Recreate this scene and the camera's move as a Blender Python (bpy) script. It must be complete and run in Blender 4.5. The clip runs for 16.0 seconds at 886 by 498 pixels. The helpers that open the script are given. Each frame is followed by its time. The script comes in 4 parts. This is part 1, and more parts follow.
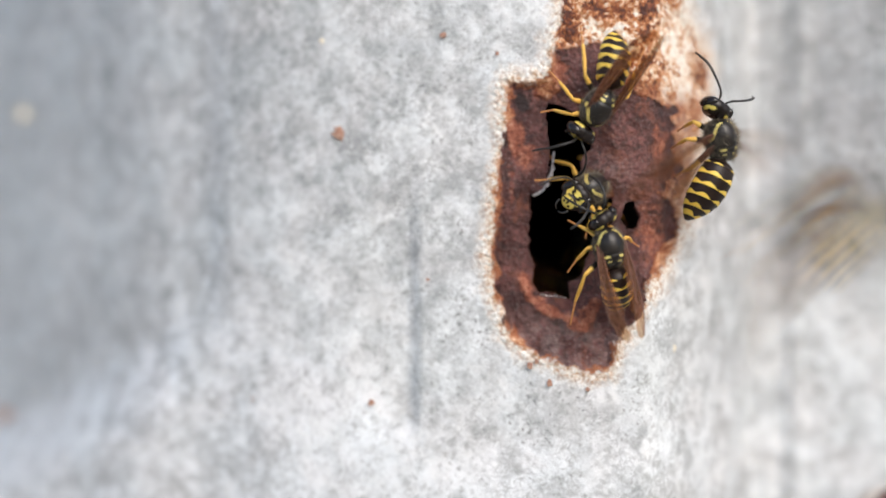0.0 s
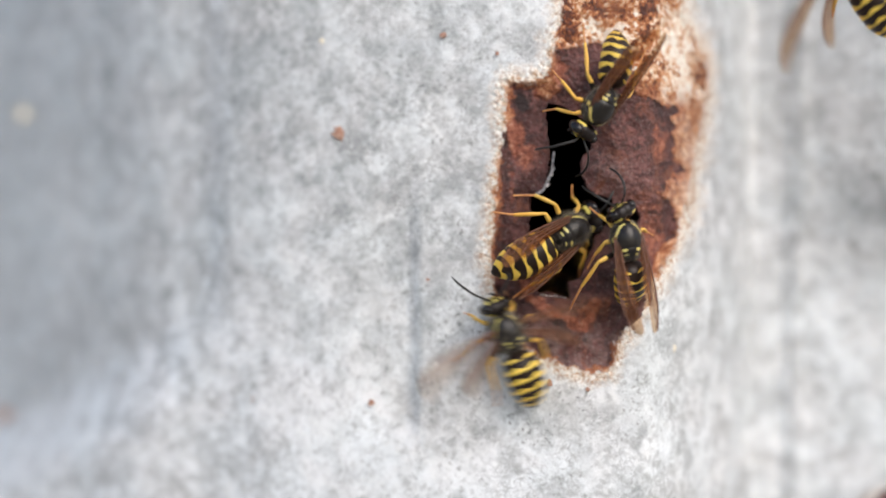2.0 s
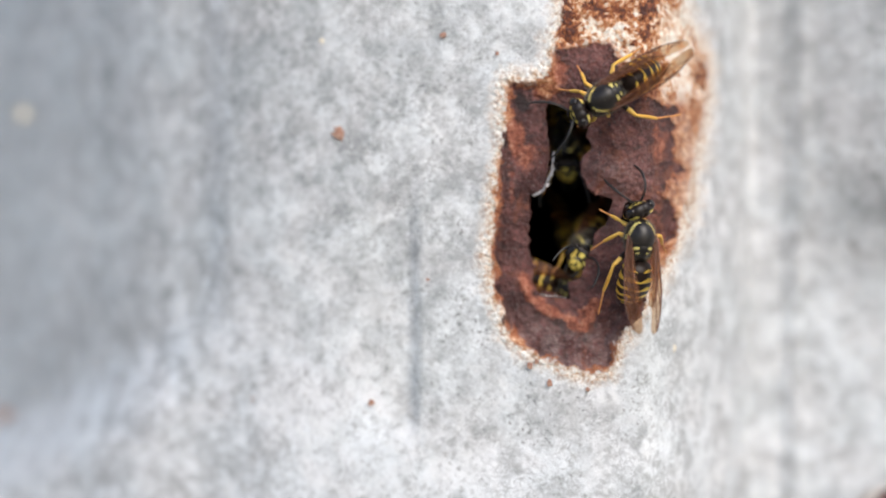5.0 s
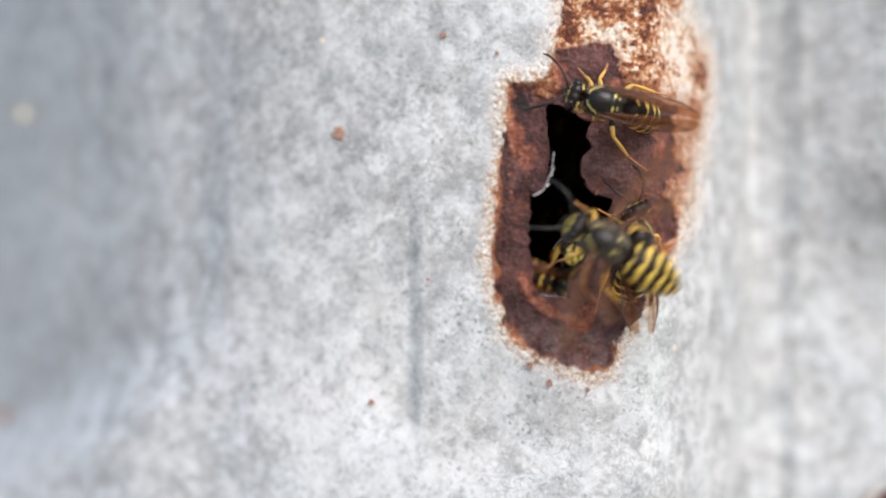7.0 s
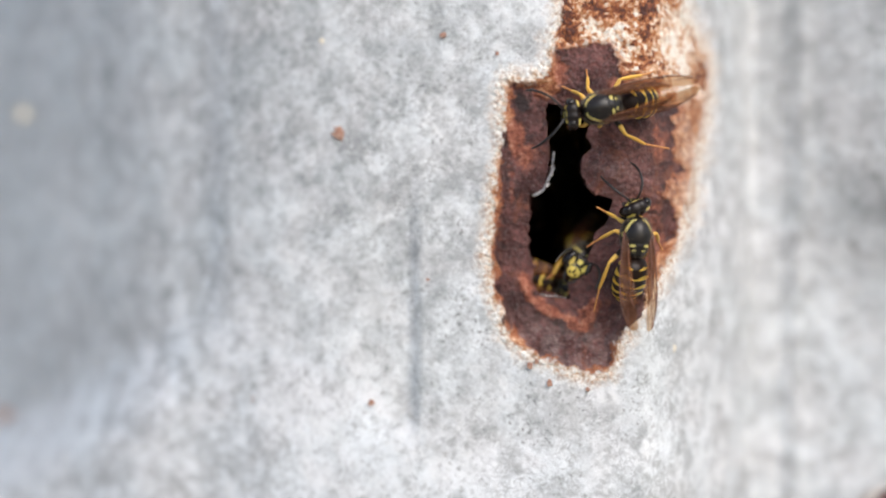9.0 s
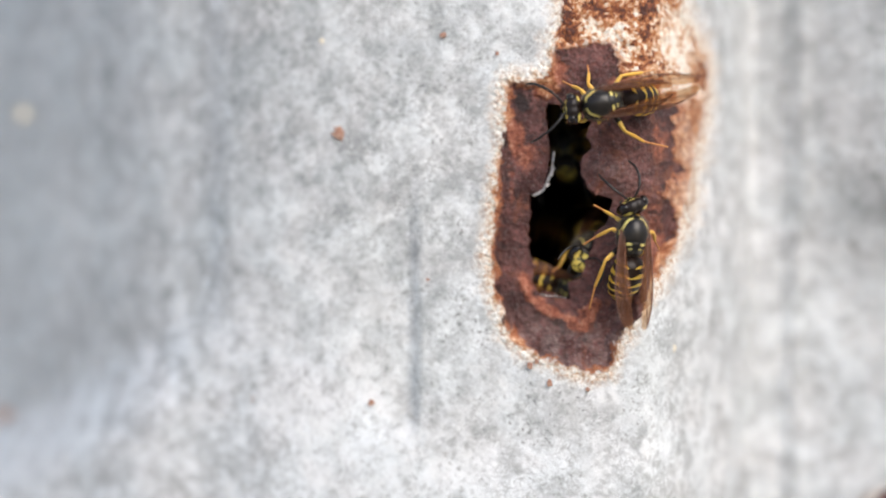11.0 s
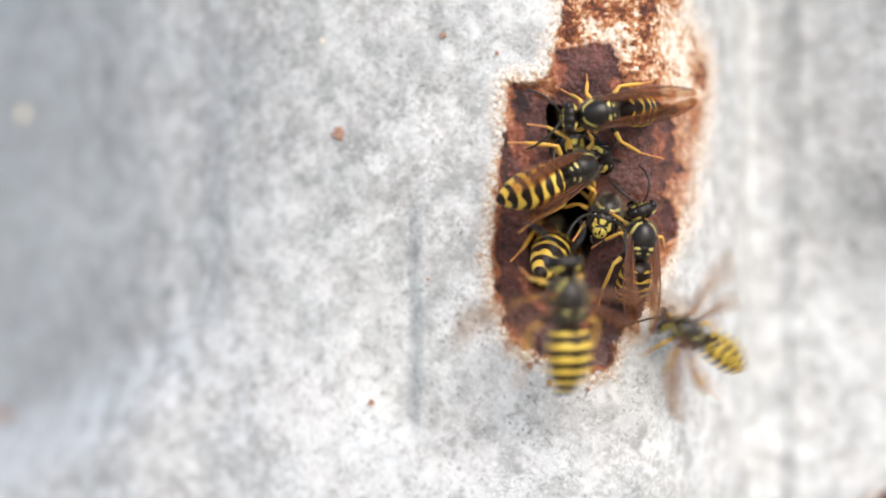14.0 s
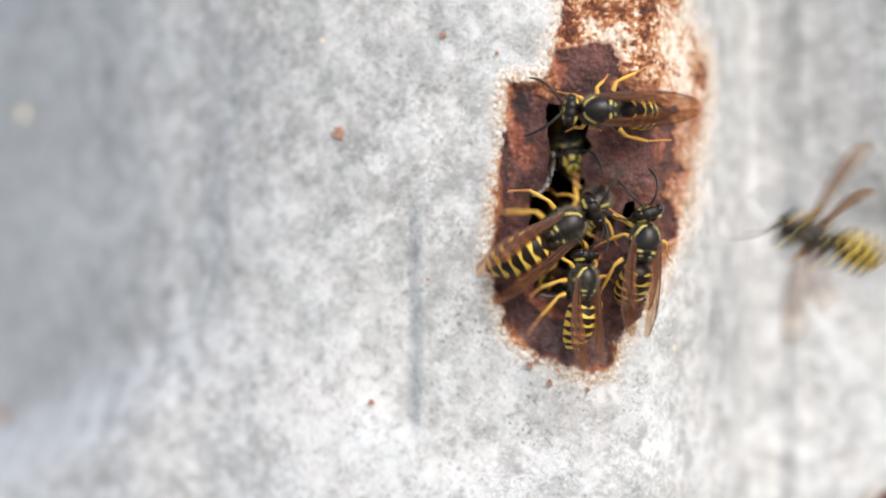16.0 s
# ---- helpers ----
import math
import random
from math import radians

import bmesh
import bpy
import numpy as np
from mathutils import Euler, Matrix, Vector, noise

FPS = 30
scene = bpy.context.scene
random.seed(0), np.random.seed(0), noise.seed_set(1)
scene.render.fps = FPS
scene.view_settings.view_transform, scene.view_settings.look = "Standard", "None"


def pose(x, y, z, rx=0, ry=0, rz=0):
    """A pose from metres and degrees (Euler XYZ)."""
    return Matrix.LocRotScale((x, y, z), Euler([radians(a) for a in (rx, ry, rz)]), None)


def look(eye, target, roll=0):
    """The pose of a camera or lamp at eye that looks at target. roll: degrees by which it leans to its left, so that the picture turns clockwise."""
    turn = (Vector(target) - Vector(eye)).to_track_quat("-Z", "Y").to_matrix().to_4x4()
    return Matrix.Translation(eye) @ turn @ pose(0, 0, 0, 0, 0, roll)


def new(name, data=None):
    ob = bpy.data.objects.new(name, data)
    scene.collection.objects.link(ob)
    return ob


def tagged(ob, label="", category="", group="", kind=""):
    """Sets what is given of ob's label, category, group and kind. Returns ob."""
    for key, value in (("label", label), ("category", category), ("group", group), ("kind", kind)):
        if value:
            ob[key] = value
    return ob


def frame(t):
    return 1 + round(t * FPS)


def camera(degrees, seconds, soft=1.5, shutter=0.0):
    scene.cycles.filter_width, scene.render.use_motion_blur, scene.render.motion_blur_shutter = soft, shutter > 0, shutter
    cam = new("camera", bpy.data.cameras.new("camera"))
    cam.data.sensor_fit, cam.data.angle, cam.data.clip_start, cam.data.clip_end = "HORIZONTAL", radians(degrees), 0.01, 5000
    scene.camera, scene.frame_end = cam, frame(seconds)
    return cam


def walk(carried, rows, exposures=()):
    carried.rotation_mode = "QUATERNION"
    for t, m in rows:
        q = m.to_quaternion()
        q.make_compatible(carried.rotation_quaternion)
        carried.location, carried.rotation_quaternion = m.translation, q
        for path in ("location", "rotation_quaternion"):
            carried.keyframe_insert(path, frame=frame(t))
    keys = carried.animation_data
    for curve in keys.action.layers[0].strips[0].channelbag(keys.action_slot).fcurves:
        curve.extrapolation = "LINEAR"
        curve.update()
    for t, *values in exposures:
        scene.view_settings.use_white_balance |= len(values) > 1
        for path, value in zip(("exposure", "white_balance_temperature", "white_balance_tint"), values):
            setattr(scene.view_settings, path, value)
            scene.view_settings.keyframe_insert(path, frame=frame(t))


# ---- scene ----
# ---- the camera: still, before a rusted hole in a sheet of galvanised iron ----
UNIT = 17.0          # sheet units in a millimetre
DIST = 126.7         # millimetres from the lens to the sheet at the hole
HIGH = 1.2           # metres above the ground
MM = 0.001
cam = camera(40, 16.0, soft=1.7, shutter=0.5)
cam.data.dof.use_dof = True
cam.data.dof.focus_distance = 0.1262
cam.data.dof.aperture_fstop = 5.6
EYE = pose(0, -DIST * MM, HIGH, 90, 0, 0)
walk(cam, [(0, EYE), (16.0, EYE)], exposures=[(0, 0.390, 6630, 10), (3.0, 0.370, 6580, 10), (9.0, 0.350, 6530, 10), (11.5, 0.450, 6660, 10), (12.5, 0.570, 6710, 10), (13.0, 0.530, 6710, 10),
                                                (14.0, 0.580, 6760, 10), (14.5, 0.600, 6760, 10), (15.0, 0.560, 6760, 10), (15.5, 0.480, 6760, 10), (16.0, 0.470, 6760, 10)])

# ---- daylight: a bright overcast sky ----
world = bpy.data.worlds.new("sky")
scene.world = world
world.use_nodes = True
wn = world.node_tree
sky = wn.nodes.new("ShaderNodeTexSky")
sky.sky_type = "NISHITA"
sky.sun_disc = False
sky.sun_elevation, sky.sun_rotation = radians(41), radians(155)
sky.air_density, sky.dust_density = 1.0, 2.3
wn.nodes["Background"].inputs["Strength"].default_value = 0.15
wn.links.new(sky.outputs[0], wn.nodes["Background"].inputs["Color"])
sun = new("sun", bpy.data.lights.new("sun", "SUN"))
sun.data.energy, sun.data.angle, sun.data.color = 1.5, radians(40), (1.0, 0.972, 0.94)
sun.matrix_world = look((0.48, -1.05, 1.0), (0, 0, 0))


# ---- materials ----
def material(name):
    m = bpy.data.materials.new(name)
    m.use_nodes = True
    return m, m.node_tree.nodes, m.node_tree.links, m.node_tree.nodes["Principled BSDF"]


def noise_node(n, l, scale, detail=6, rough=0.6, vec=None, dist=0.0):
    k = n.new("ShaderNodeTexNoise")
    k.inputs["Scale"].default_value, k.inputs["Detail"].default_value = scale, detail
    k.inputs["Roughness"].default_value, k.inputs["Distortion"].default_value = rough, dist
    if vec:
        l.new(vec, k.inputs["Vector"])
    return k.outputs["Fac"]


def ramp(n, l, fac, stops):
    k = n.new("ShaderNodeValToRGB")
    e = k.color_ramp.elements
    while len(e) < len(stops):
        e.new(0.5)
    for el, (p, c) in zip(e, stops):
        el.position = p
        el.color = (*c, 1) if isinstance(c, tuple) else (c, c, c, 1)
    l.new(fac, k.inputs[0])
    return k.outputs[0]


def mix(n, l, fac, a, b, blend="MIX"):
    k = n.new("ShaderNodeMix")
    k.data_type, k.blend_type = "RGBA", blend
    for src, idx in ((fac, 0), (a, 6), (b, 7)):
        if isinstance(src, (int, float)):
            k.inputs[idx].default_value = src
        elif isinstance(src, tuple):
            k.inputs[idx].default_value = (*src, 1)
        else:
            l.new(src, k.inputs[idx])
    return k.outputs[2]


def calc(n, l, op, a, b=0.0, c=None):
    k = n.new("ShaderNodeMath")
    k.operation = op
    for i, src in enumerate((a, b, c)):
        if src is None:
            continue
        if isinstance(src, (int, float)):
            k.inputs[i].default_value = src
        else:
            l.new(src, k.inputs[i])
    return k.outputs[0]


def bump(n, l, bsdf, height, strength, distance):
    k = n.new("ShaderNodeBump")
    k.inputs["Strength"].default_value, k.inputs["Distance"].default_value = strength, distance
    l.new(height, k.inputs["Height"])
    l.new(k.outputs[0], bsdf.inputs["Normal"])


def attribute(n, name):
    k = n.new("ShaderNodeAttribute")
    k.attribute_name = name
    return k.outputs["Fac"]


def sheet_material():
    m, n, l, p = material("galvanised_and_rusted_iron")
    co = n.new("ShaderNodeTexCoord").outputs["Object"]
    # weathered zinc
    big = noise_node(n, l, 45, 4, 0.55, co)
    mid = noise_node(n, l, 370, 5, 0.66, co, 0.5)
    small = noise_node(n, l, 900, 4, 0.6, co, 0.3)
    fine = noise_node(n, l, 2000, 5, 0.78, co)
    vor = n.new("ShaderNodeTexVoronoi")
    vor.feature = "SMOOTH_F1"
    vor.inputs["Scale"].default_value, vor.inputs["Smoothness"].default_value = 480, 0.35
    warp = n.new("ShaderNodeTexNoise")
    warp.inputs["Scale"].default_value, warp.inputs["Detail"].default_value = 700, 3
    l.new(co, warp.inputs["Vector"])
    l.new(mix(n, l, 0.0022, co, warp.outputs["Color"]), vor.inputs["Vector"])
    spangle = n.new("ShaderNodeSeparateColor")
    l.new(vor.outputs["Color"], spangle.inputs[0])
    tone = calc(n, l, "ADD", calc(n, l, "MULTIPLY", mid, 0.44), calc(n, l, "MULTIPLY", fine, 0.17))
    tone = calc(n, l, "ADD", tone, calc(n, l, "MULTIPLY", small, 0.30))
    tone = calc(n, l, "ADD", tone, calc(n, l, "MULTIPLY", calc(n, l, "SUBTRACT", spangle.outputs[0], 0.5), 0.13))
    tone = calc(n, l, "ADD", tone, calc(n, l, "MULTIPLY", calc(n, l, "SUBTRACT", big, 0.44), 0.30))
    grains = n.new("ShaderNodeTexVoronoi")
    grains.inputs["Scale"].default_value = 2300
    l.new(co, grains.inputs["Vector"])
    grain = n.new("ShaderNodeSeparateColor")
    l.new(grains.outputs["Color"], grain.inputs[0])
    tone = calc(n, l, "ADD", tone, calc(n, l, "MULTIPLY", calc(n, l, "SUBTRACT", grain.outputs[0], 0.5), 0.10))
    zinc = ramp(n, l, tone, [(0.33, (0.32, 0.326, 0.328)), (0.44, (0.51, 0.520, 0.523)), (0.53, (0.64, 0.650, 0.654)), (0.64, (0.745, 0.753, 0.757))])
    mottle = ramp(n, l, noise_node(n, l, 330, 4, 0.55, co, 0.5), [(0.42, 1.0), (0.55, 0.0)])
    worn = attribute(n, "worn")
    zinc = mix(n, l, calc(n, l, "MULTIPLY", mottle, calc(n, l, "MULTIPLY_ADD", worn, 0.15, 0.26)), zinc, (0.33, 0.34, 0.345))
    chalk = attribute(n, "chalk")
    cloudy = ramp(n, l, noise_node(n, l, 260, 4, 0.6, co, 0.4), [(0.43, 0.42), (0.56, 1.0)])
    chalky = calc(n, l, "MULTIPLY", calc(n, l, "MULTIPLY", chalk, cloudy), ramp(n, l, tone, [(0.42, 0.30), (0.56, 1.0)]))
    zinc = mix(n, l, calc(n, l, "MULTIPLY", chalky, 0.9), zinc, (0.81, 0.820, 0.835))
    pits = ramp(n, l, noise_node(n, l, 1900, 3, 0.6, co), [(0.58, 0.0), (0.66, 1.0)])
    pits = calc(n, l, "MULTIPLY", pits, ramp(n, l, noise_node(n, l, 300, 3, 0.6, co), [(0.44, 0.0), (0.58, 1.0)]))
    zinc = mix(n, l, calc(n, l, "MULTIPLY", pits, calc(n, l, "MINIMUM", calc(n, l, "MULTIPLY_ADD", worn, 0.4, 0.5), 0.95)), zinc, (0.16, 0.155, 0.15))
    # sparse white dots, painted for glints off the zinc
    dots = n.new("ShaderNodeTexVoronoi")
    dots.inputs["Scale"].default_value = 330
    l.new(co, dots.inputs["Vector"])
    glint = ramp(n, l, calc(n, l, "ADD", dots.outputs["Distance"], calc(n, l, "MULTIPLY", small, 0.35)), [(0.28, 1.0), (0.34, 0.0)])
    zinc = mix(n, l, calc(n, l, "MULTIPLY", glint, calc(n, l, "MULTIPLY_ADD", chalk, 0.12, 0.10)), zinc, (0.96, 0.965, 0.97))
    # cool and neutral patches
    zinc = mix(n, l, ramp(n, l, noise_node(n, l, 150, 4, 0.6, co, 0.3), [(0.40, 0.0), (0.60, 0.9)]), zinc, mix(n, l, 1.0, zinc, (0.960, 0.990, 1.0), "MULTIPLY"))
    # fine dark cracks in the zinc
    crack = calc(n, l, "ABSOLUTE", calc(n, l, "SUBTRACT", noise_node(n, l, 700, 4, 0.7, co, 1.2), 0.5))
    crack = ramp(n, l, crack, [(0.0, 1.0), (0.022, 0.0)])
    crack = calc(n, l, "MULTIPLY", crack, ramp(n, l, noise_node(n, l, 240, 3, 0.6, co), [(0.47, 0.0), (0.57, 1.0)]))
    zinc = mix(n, l, calc(n, l, "MULTIPLY", crack, 0.75), zinc, (0.20, 0.20, 0.20))
    # rust: the attribute is millimetres inside the outline of the patch
    depth = attribute(n, "rust")
    flak = noise_node(n, l, 420, 7, 0.75, co)
    flak2 = noise_node(n, l, 1300, 6, 0.75, co)
    edge = calc(n, l, "ADD", depth, calc(n, l, "MULTIPLY", calc(n, l, "SUBTRACT", flak, 0.5), 2.2))
    edge = calc(n, l, "ADD", edge, calc(n, l, "MULTIPLY", calc(n, l, "SUBTRACT", flak2, 0.5), 1.8))
    e01 = calc(n, l, "MULTIPLY_ADD", edge, 0.2, 0.5)
    stain = ramp(n, l, e01, [(0.08, 0.0), (0.26, 0.5), (0.40, 1.0)])
    cream = ramp(n, l, calc(n, l, "ADD", fine, calc(n, l, "MULTIPLY", calc(n, l, "SUBTRACT", grain.outputs[0], 0.5), 0.14)), [(0.37, (0.44, 0.24, 0.13)), (0.45, (0.66, 0.51, 0.38)), (0.52, (0.76, 0.69, 0.61)), (0.63, (0.87, 0.84, 0.79))])
    col = mix(n, l, stain, zinc, cream)
    orange = ramp(n, l, flak2, [(0.34, (0.10, 0.028, 0.014)), (0.45, (0.30, 0.095, 0.038)), (0.55, (0.52, 0.25, 0.12)), (0.64, (0.76, 0.58, 0.42))])
    col = mix(n, l, ramp(n, l, e01, [(0.47, 0.0), (0.50, 0.7), (0.53, 1.0)]), col, orange)
    # pale crust broken by dark blisters
    crust = attribute(n, "crust")
    blot = calc(n, l, "ADD", calc(n, l, "MULTIPLY", calc(n, l, "SUBTRACT", noise_node(n, l, 130, 3, 0.5, co), 0.5), 0.45), calc(n, l, "ADD", calc(n, l, "MULTIPLY", noise_node(n, l, 320, 7, 0.72, co, 0.12), 0.68), calc(n, l, "MULTIPLY", noise_node(n, l, 1500, 5, 0.75, co), 0.32)))
    blot = calc(n, l, "SUBTRACT", blot, calc(n, l, "MULTIPLY", attribute(n, "red"), 0.085))
    blot = calc(n, l, "ADD", blot, calc(n, l, "MULTIPLY", calc(n, l, "SUBTRACT", grain.outputs[0], 0.5), 0.13))
    crusty = ramp(n, l, blot, [(0.36, (0.07, 0.022, 0.014)), (0.42, (0.22, 0.062, 0.024)), (0.47, (0.50, 0.19, 0.065)), (0.515, (0.72, 0.50, 0.33)), (0.575, (0.86, 0.79, 0.70))])
    crusted = calc(n, l, "MULTIPLY", crust, ramp(n, l, e01, [(0.40, 0.0), (0.50, 1.0)]))
    col = mix(n, l, crusted, col, crusty)
    # deep scale, dark brown
    deep = attribute(n, "scale")
    dn = calc(n, l, "ADD", deep, calc(n, l, "MULTIPLY", calc(n, l, "SUBTRACT", noise_node(n, l, 330, 6, 0.7, co), 0.5), 2.2))
    dn = calc(n, l, "ADD", dn, calc(n, l, "MULTIPLY", calc(n, l, "SUBTRACT", flak2, 0.5), 1.6))
    d01 = calc(n, l, "MULTIPLY_ADD", dn, 0.25, 0.5)
    brown = ramp(n, l, noise_node(n, l, 240, 4, 0.55, co, 0.4), [(0.36, (0.050, 0.015, 0.013)), (0.50, (0.094, 0.032, 0.028)), (0.64, (0.165, 0.066, 0.058))])
    brown = mix(n, l, 1.0, brown, ramp(n, l, noise_node(n, l, 1700, 5, 0.7, co), [(0.36, 0.55), (0.50, 0.95), (0.66, 1.5)]), "MULTIPLY")
    brown = mix(n, l, ramp(n, l, noise_node(n, l, 820, 4, 0.65, co), [(0.34, 0.8), (0.42, 0.0)]), brown, (0.016, 0.006, 0.005))
    # pale grains, which also paint in glints on the brown scale
    grit_glint = ramp(n, l, noise_node(n, l, 4200, 3, 0.7, co), [(0.60, 0.0), (0.68, 1.0)])
    brown = mix(n, l, calc(n, l, "MULTIPLY", grit_glint, 0.5), brown, (0.40, 0.33, 0.31))
    # greyed colour carries some of the sky's glare on the scale
    bloom_glare = calc(n, l, "MULTIPLY", attribute(n, "bloom_glare"), ramp(n, l, noise_node(n, l, 520, 6, 0.75, co), [(0.42, 0.0), (0.62, 0.6)]))
    brown = mix(n, l, bloom_glare, brown, (0.34, 0.25, 0.235))
    patch = ramp(n, l, noise_node(n, l, 210, 6, 0.7, co, 0.8), [(0.555, 0.0), (0.62, 0.55)])
    red = attribute(n, "red")
    reddish = ramp(n, l, calc(n, l, "ADD", red, calc(n, l, "MULTIPLY", calc(n, l, "SUBTRACT", flak, 0.5), 2.0)), [(0.40, 0.0), (0.72, 0.85)])
    brown = mix(n, l, patch, brown, ramp(n, l, flak2, [(0.35, (0.09, 0.026, 0.016)), (0.6, (0.26, 0.085, 0.042))]))
    brown = mix(n, l, reddish, brown, ramp(n, l, flak2, [(0.34, (0.10, 0.028, 0.016)), (0.48, (0.29, 0.080, 0.040)), (0.60, (0.47, 0.18, 0.105)), (0.70, (0.64, 0.40, 0.29))]))
    brown = mix(n, l, ramp(n, l, calc(n, l, "MULTIPLY", red, -1.0), [(0.20, 0.0), (0.5, 0.95)]), brown, (0.014, 0.006, 0.006))
    halo = ramp(n, l, calc(n, l, "ADD", d01, calc(n, l, "MULTIPLY", calc(n, l, "SUBTRACT", flak, 0.5), 0.25)), [(0.34, 0.0), (0.49, 0.85)])
    col = mix(n, l, calc(n, l, "MULTIPLY", halo, ramp(n, l, e01, [(0.42, 0.0), (0.52, 1.0)])), col, ramp(n, l, flak2, [(0.36, (0.13, 0.035, 0.018)), (0.48, (0.32, 0.10, 0.045)), (0.58, (0.52, 0.24, 0.13)), (0.68, (0.74, 0.55, 0.42))]))
    col = mix(n, l, ramp(n, l, d01, [(0.48, 0.0), (0.525, 1.0)]), col, brown)
    l.new(col, p.inputs["Base Color"])
    rusty = ramp(n, l, e01, [(0.40, 0.0), (0.52, 1.0)])
    p.inputs["Metallic"].default_value = 0.0
    rough = calc(n, l, "MULTIPLY_ADD", fine, 0.25, 0.42)
    rough = calc(n, l, "ADD", rough, calc(n, l, "MULTIPLY", rusty, 0.12))
    l.new(calc(n, l, "SUBTRACT", rough, calc(n, l, "MULTIPLY", ramp(n, l, d01, [(0.48, 0.0), (0.53, 1.0)]), 0.18)), p.inputs["Roughness"])
    p.inputs["Specular IOR Level"].default_value = 0.45
    relief = calc(n, l, "ADD", calc(n, l, "MULTIPLY", fine, 0.5), calc(n, l, "MULTIPLY", mid, 0.5))
    relief = calc(n, l, "ADD", relief, calc(n, l, "MULTIPLY", calc(n, l, "MULTIPLY", flak2, rusty), 2.0))
    relief = calc(n, l, "ADD", relief, calc(n, l, "MULTIPLY", calc(n, l, "MULTIPLY", grains.outputs["Distance"], stain), -0.9))
    bump(n, l, p, relief, 0.6, 0.0003)
    return m


def cuticle(name, dark, light, rough=0.34, scale=900, spec=0.3):
    """Wasp shell: dark, with markings where the mesh's mark is high."""
    m, n, l, p = material(name)
    co = n.new("ShaderNodeTexCoord").outputs["Object"]
    grain = noise_node(n, l, scale, 4, 0.6, co)
    mark = calc(n, l, "ADD", attribute(n, "mark"), calc(n, l, "MULTIPLY", calc(n, l, "SUBTRACT", grain, 0.5), 0.25))
    tint = mix(n, l, grain, tuple(0.72 * c for c in light), light)
    broad = noise_node(n, l, 330, 3, 0.55, co)
    tint = mix(n, l, ramp(n, l, broad, [(0.42, 0.0), (0.66, 0.8)]), tint, tuple(c * f for c, f in zip(light, (0.86, 0.70, 0.50))))
    dark = mix(n, l, ramp(n, l, broad, [(0.45, 0.0), (0.68, 0.8)]), dark, tuple(c * f + 0.004 for c, f in zip(dark, (2.2, 1.9, 1.6))))
    l.new(mix(n, l, ramp(n, l, mark, [(0.42, 0.0), (0.58, 1.0)]), dark, tint), p.inputs["Base Color"])
    l.new(calc(n, l, "MULTIPLY_ADD", calc(n, l, "ADD", grain, broad), 0.16, rough - 0.14), p.inputs["Roughness"])
    p.inputs["Specular IOR Level"].default_value = spec
    bump(n, l, p, noise_node(n, l, 6000, 3, 0.6, co), 0.25, 0.00004)
    return m


def plain(name, a, b, scale, rough, spec=0.5, relief=0.2, size=0.00005):
    m, n, l, p = material(name)
    co = n.new("ShaderNodeTexCoord").outputs["Object"]
    g = noise_node(n, l, scale, 5, 0.65, co)
    l.new(mix(n, l, ramp(n, l, g, [(0.35, 0.0), (0.65, 1.0)]), a, b), p.inputs["Base Color"])
    p.inputs["Roughness"].default_value, p.inputs["Specular IOR Level"].default_value = rough, spec
    bump(n, l, p, g, relief, size)
    return m


def wing_material():
    m, n, l, p = material("amber_wing_membrane")
    co = n.new("ShaderNodeTexCoord").outputs["Object"]
    g = noise_node(n, l, 500, 4, 0.6, co)
    l.new(mix(n, l, g, (0.15, 0.048, 0.020), (0.34, 0.16, 0.085)), p.inputs["Base Color"])
    p.inputs["Roughness"].default_value = 0.28
    clear = n.new("ShaderNodeBsdfTransparent")
    clear.inputs[0].default_value = (0.93, 0.83, 0.71, 1)
    blend = n.new("ShaderNodeMixShader")
    l.new(calc(n, l, "MULTIPLY_ADD", g, 0.28, 0.03), blend.inputs[0])
    l.new(clear.outputs[0], blend.inputs[1])
    l.new(p.outputs[0], blend.inputs[2])
    l.new(blend.outputs[0], n["Material Output"].inputs[0])
    bump(n, l, p, noise_node(n, l, 1400, 3, 0.6, co), 0.4, 0.0001)
    return m


IRON = sheet_material()
SHELL = cuticle("black_and_yellow_shell", (0.016, 0.009, 0.007), (0.86, 0.61, 0.11), 0.36, spec=0.22)
HEAD = cuticle("black_and_lemon_head", (0.012, 0.008, 0.007), (0.82, 0.68, 0.16), 0.32, spec=0.3)
THORAX = cuticle("black_hairy_shell", (0.010, 0.008, 0.007), (0.84, 0.72, 0.22), 0.30, spec=0.40)
LEG = cuticle("yellow_leg_shell", (0.015, 0.012, 0.010), (0.84, 0.54, 0.12), 0.4)
FOOT = plain("ochre_foot", (0.44, 0.16, 0.05), (0.66, 0.32, 0.10), 2500, 0.45)
FEELER = plain("black_feeler", (0.008, 0.008, 0.008), (0.02, 0.018, 0.016), 3000, 0.45)
EYES = plain("dark_brown_eye", (0.006, 0.004, 0.004), (0.014, 0.009, 0.007), 3000, 0.14, 0.5, 0.1)
WING = wing_material()
VEIN = plain("brown_wing_vein", (0.07, 0.024, 0.012), (0.14, 0.052, 0.026), 2000, 0.4)
HAIR = plain("grey_brown_hair", (0.10, 0.085, 0.065), (0.26, 0.22, 0.16), 2000, 0.6)
# near-black stands in for the darkness inside the hole
CAVITY_SHADE = plain("near_black_cavity_shade", (0.006, 0.005, 0.004), (0.014, 0.011, 0.009), 120, 0.9, 0.2, 0.4, 0.001)
BOUNCE = plain("pale_bounce_ground", (0.22, 0.21, 0.18), (0.36, 0.34, 0.30), 6, 0.95, 0.2, 0.5, 0.02)
FLAKE = plain("peeled_pale_zinc", (0.12, 0.10, 0.09), (0.55, 0.52, 0.50), 1500, 0.7)
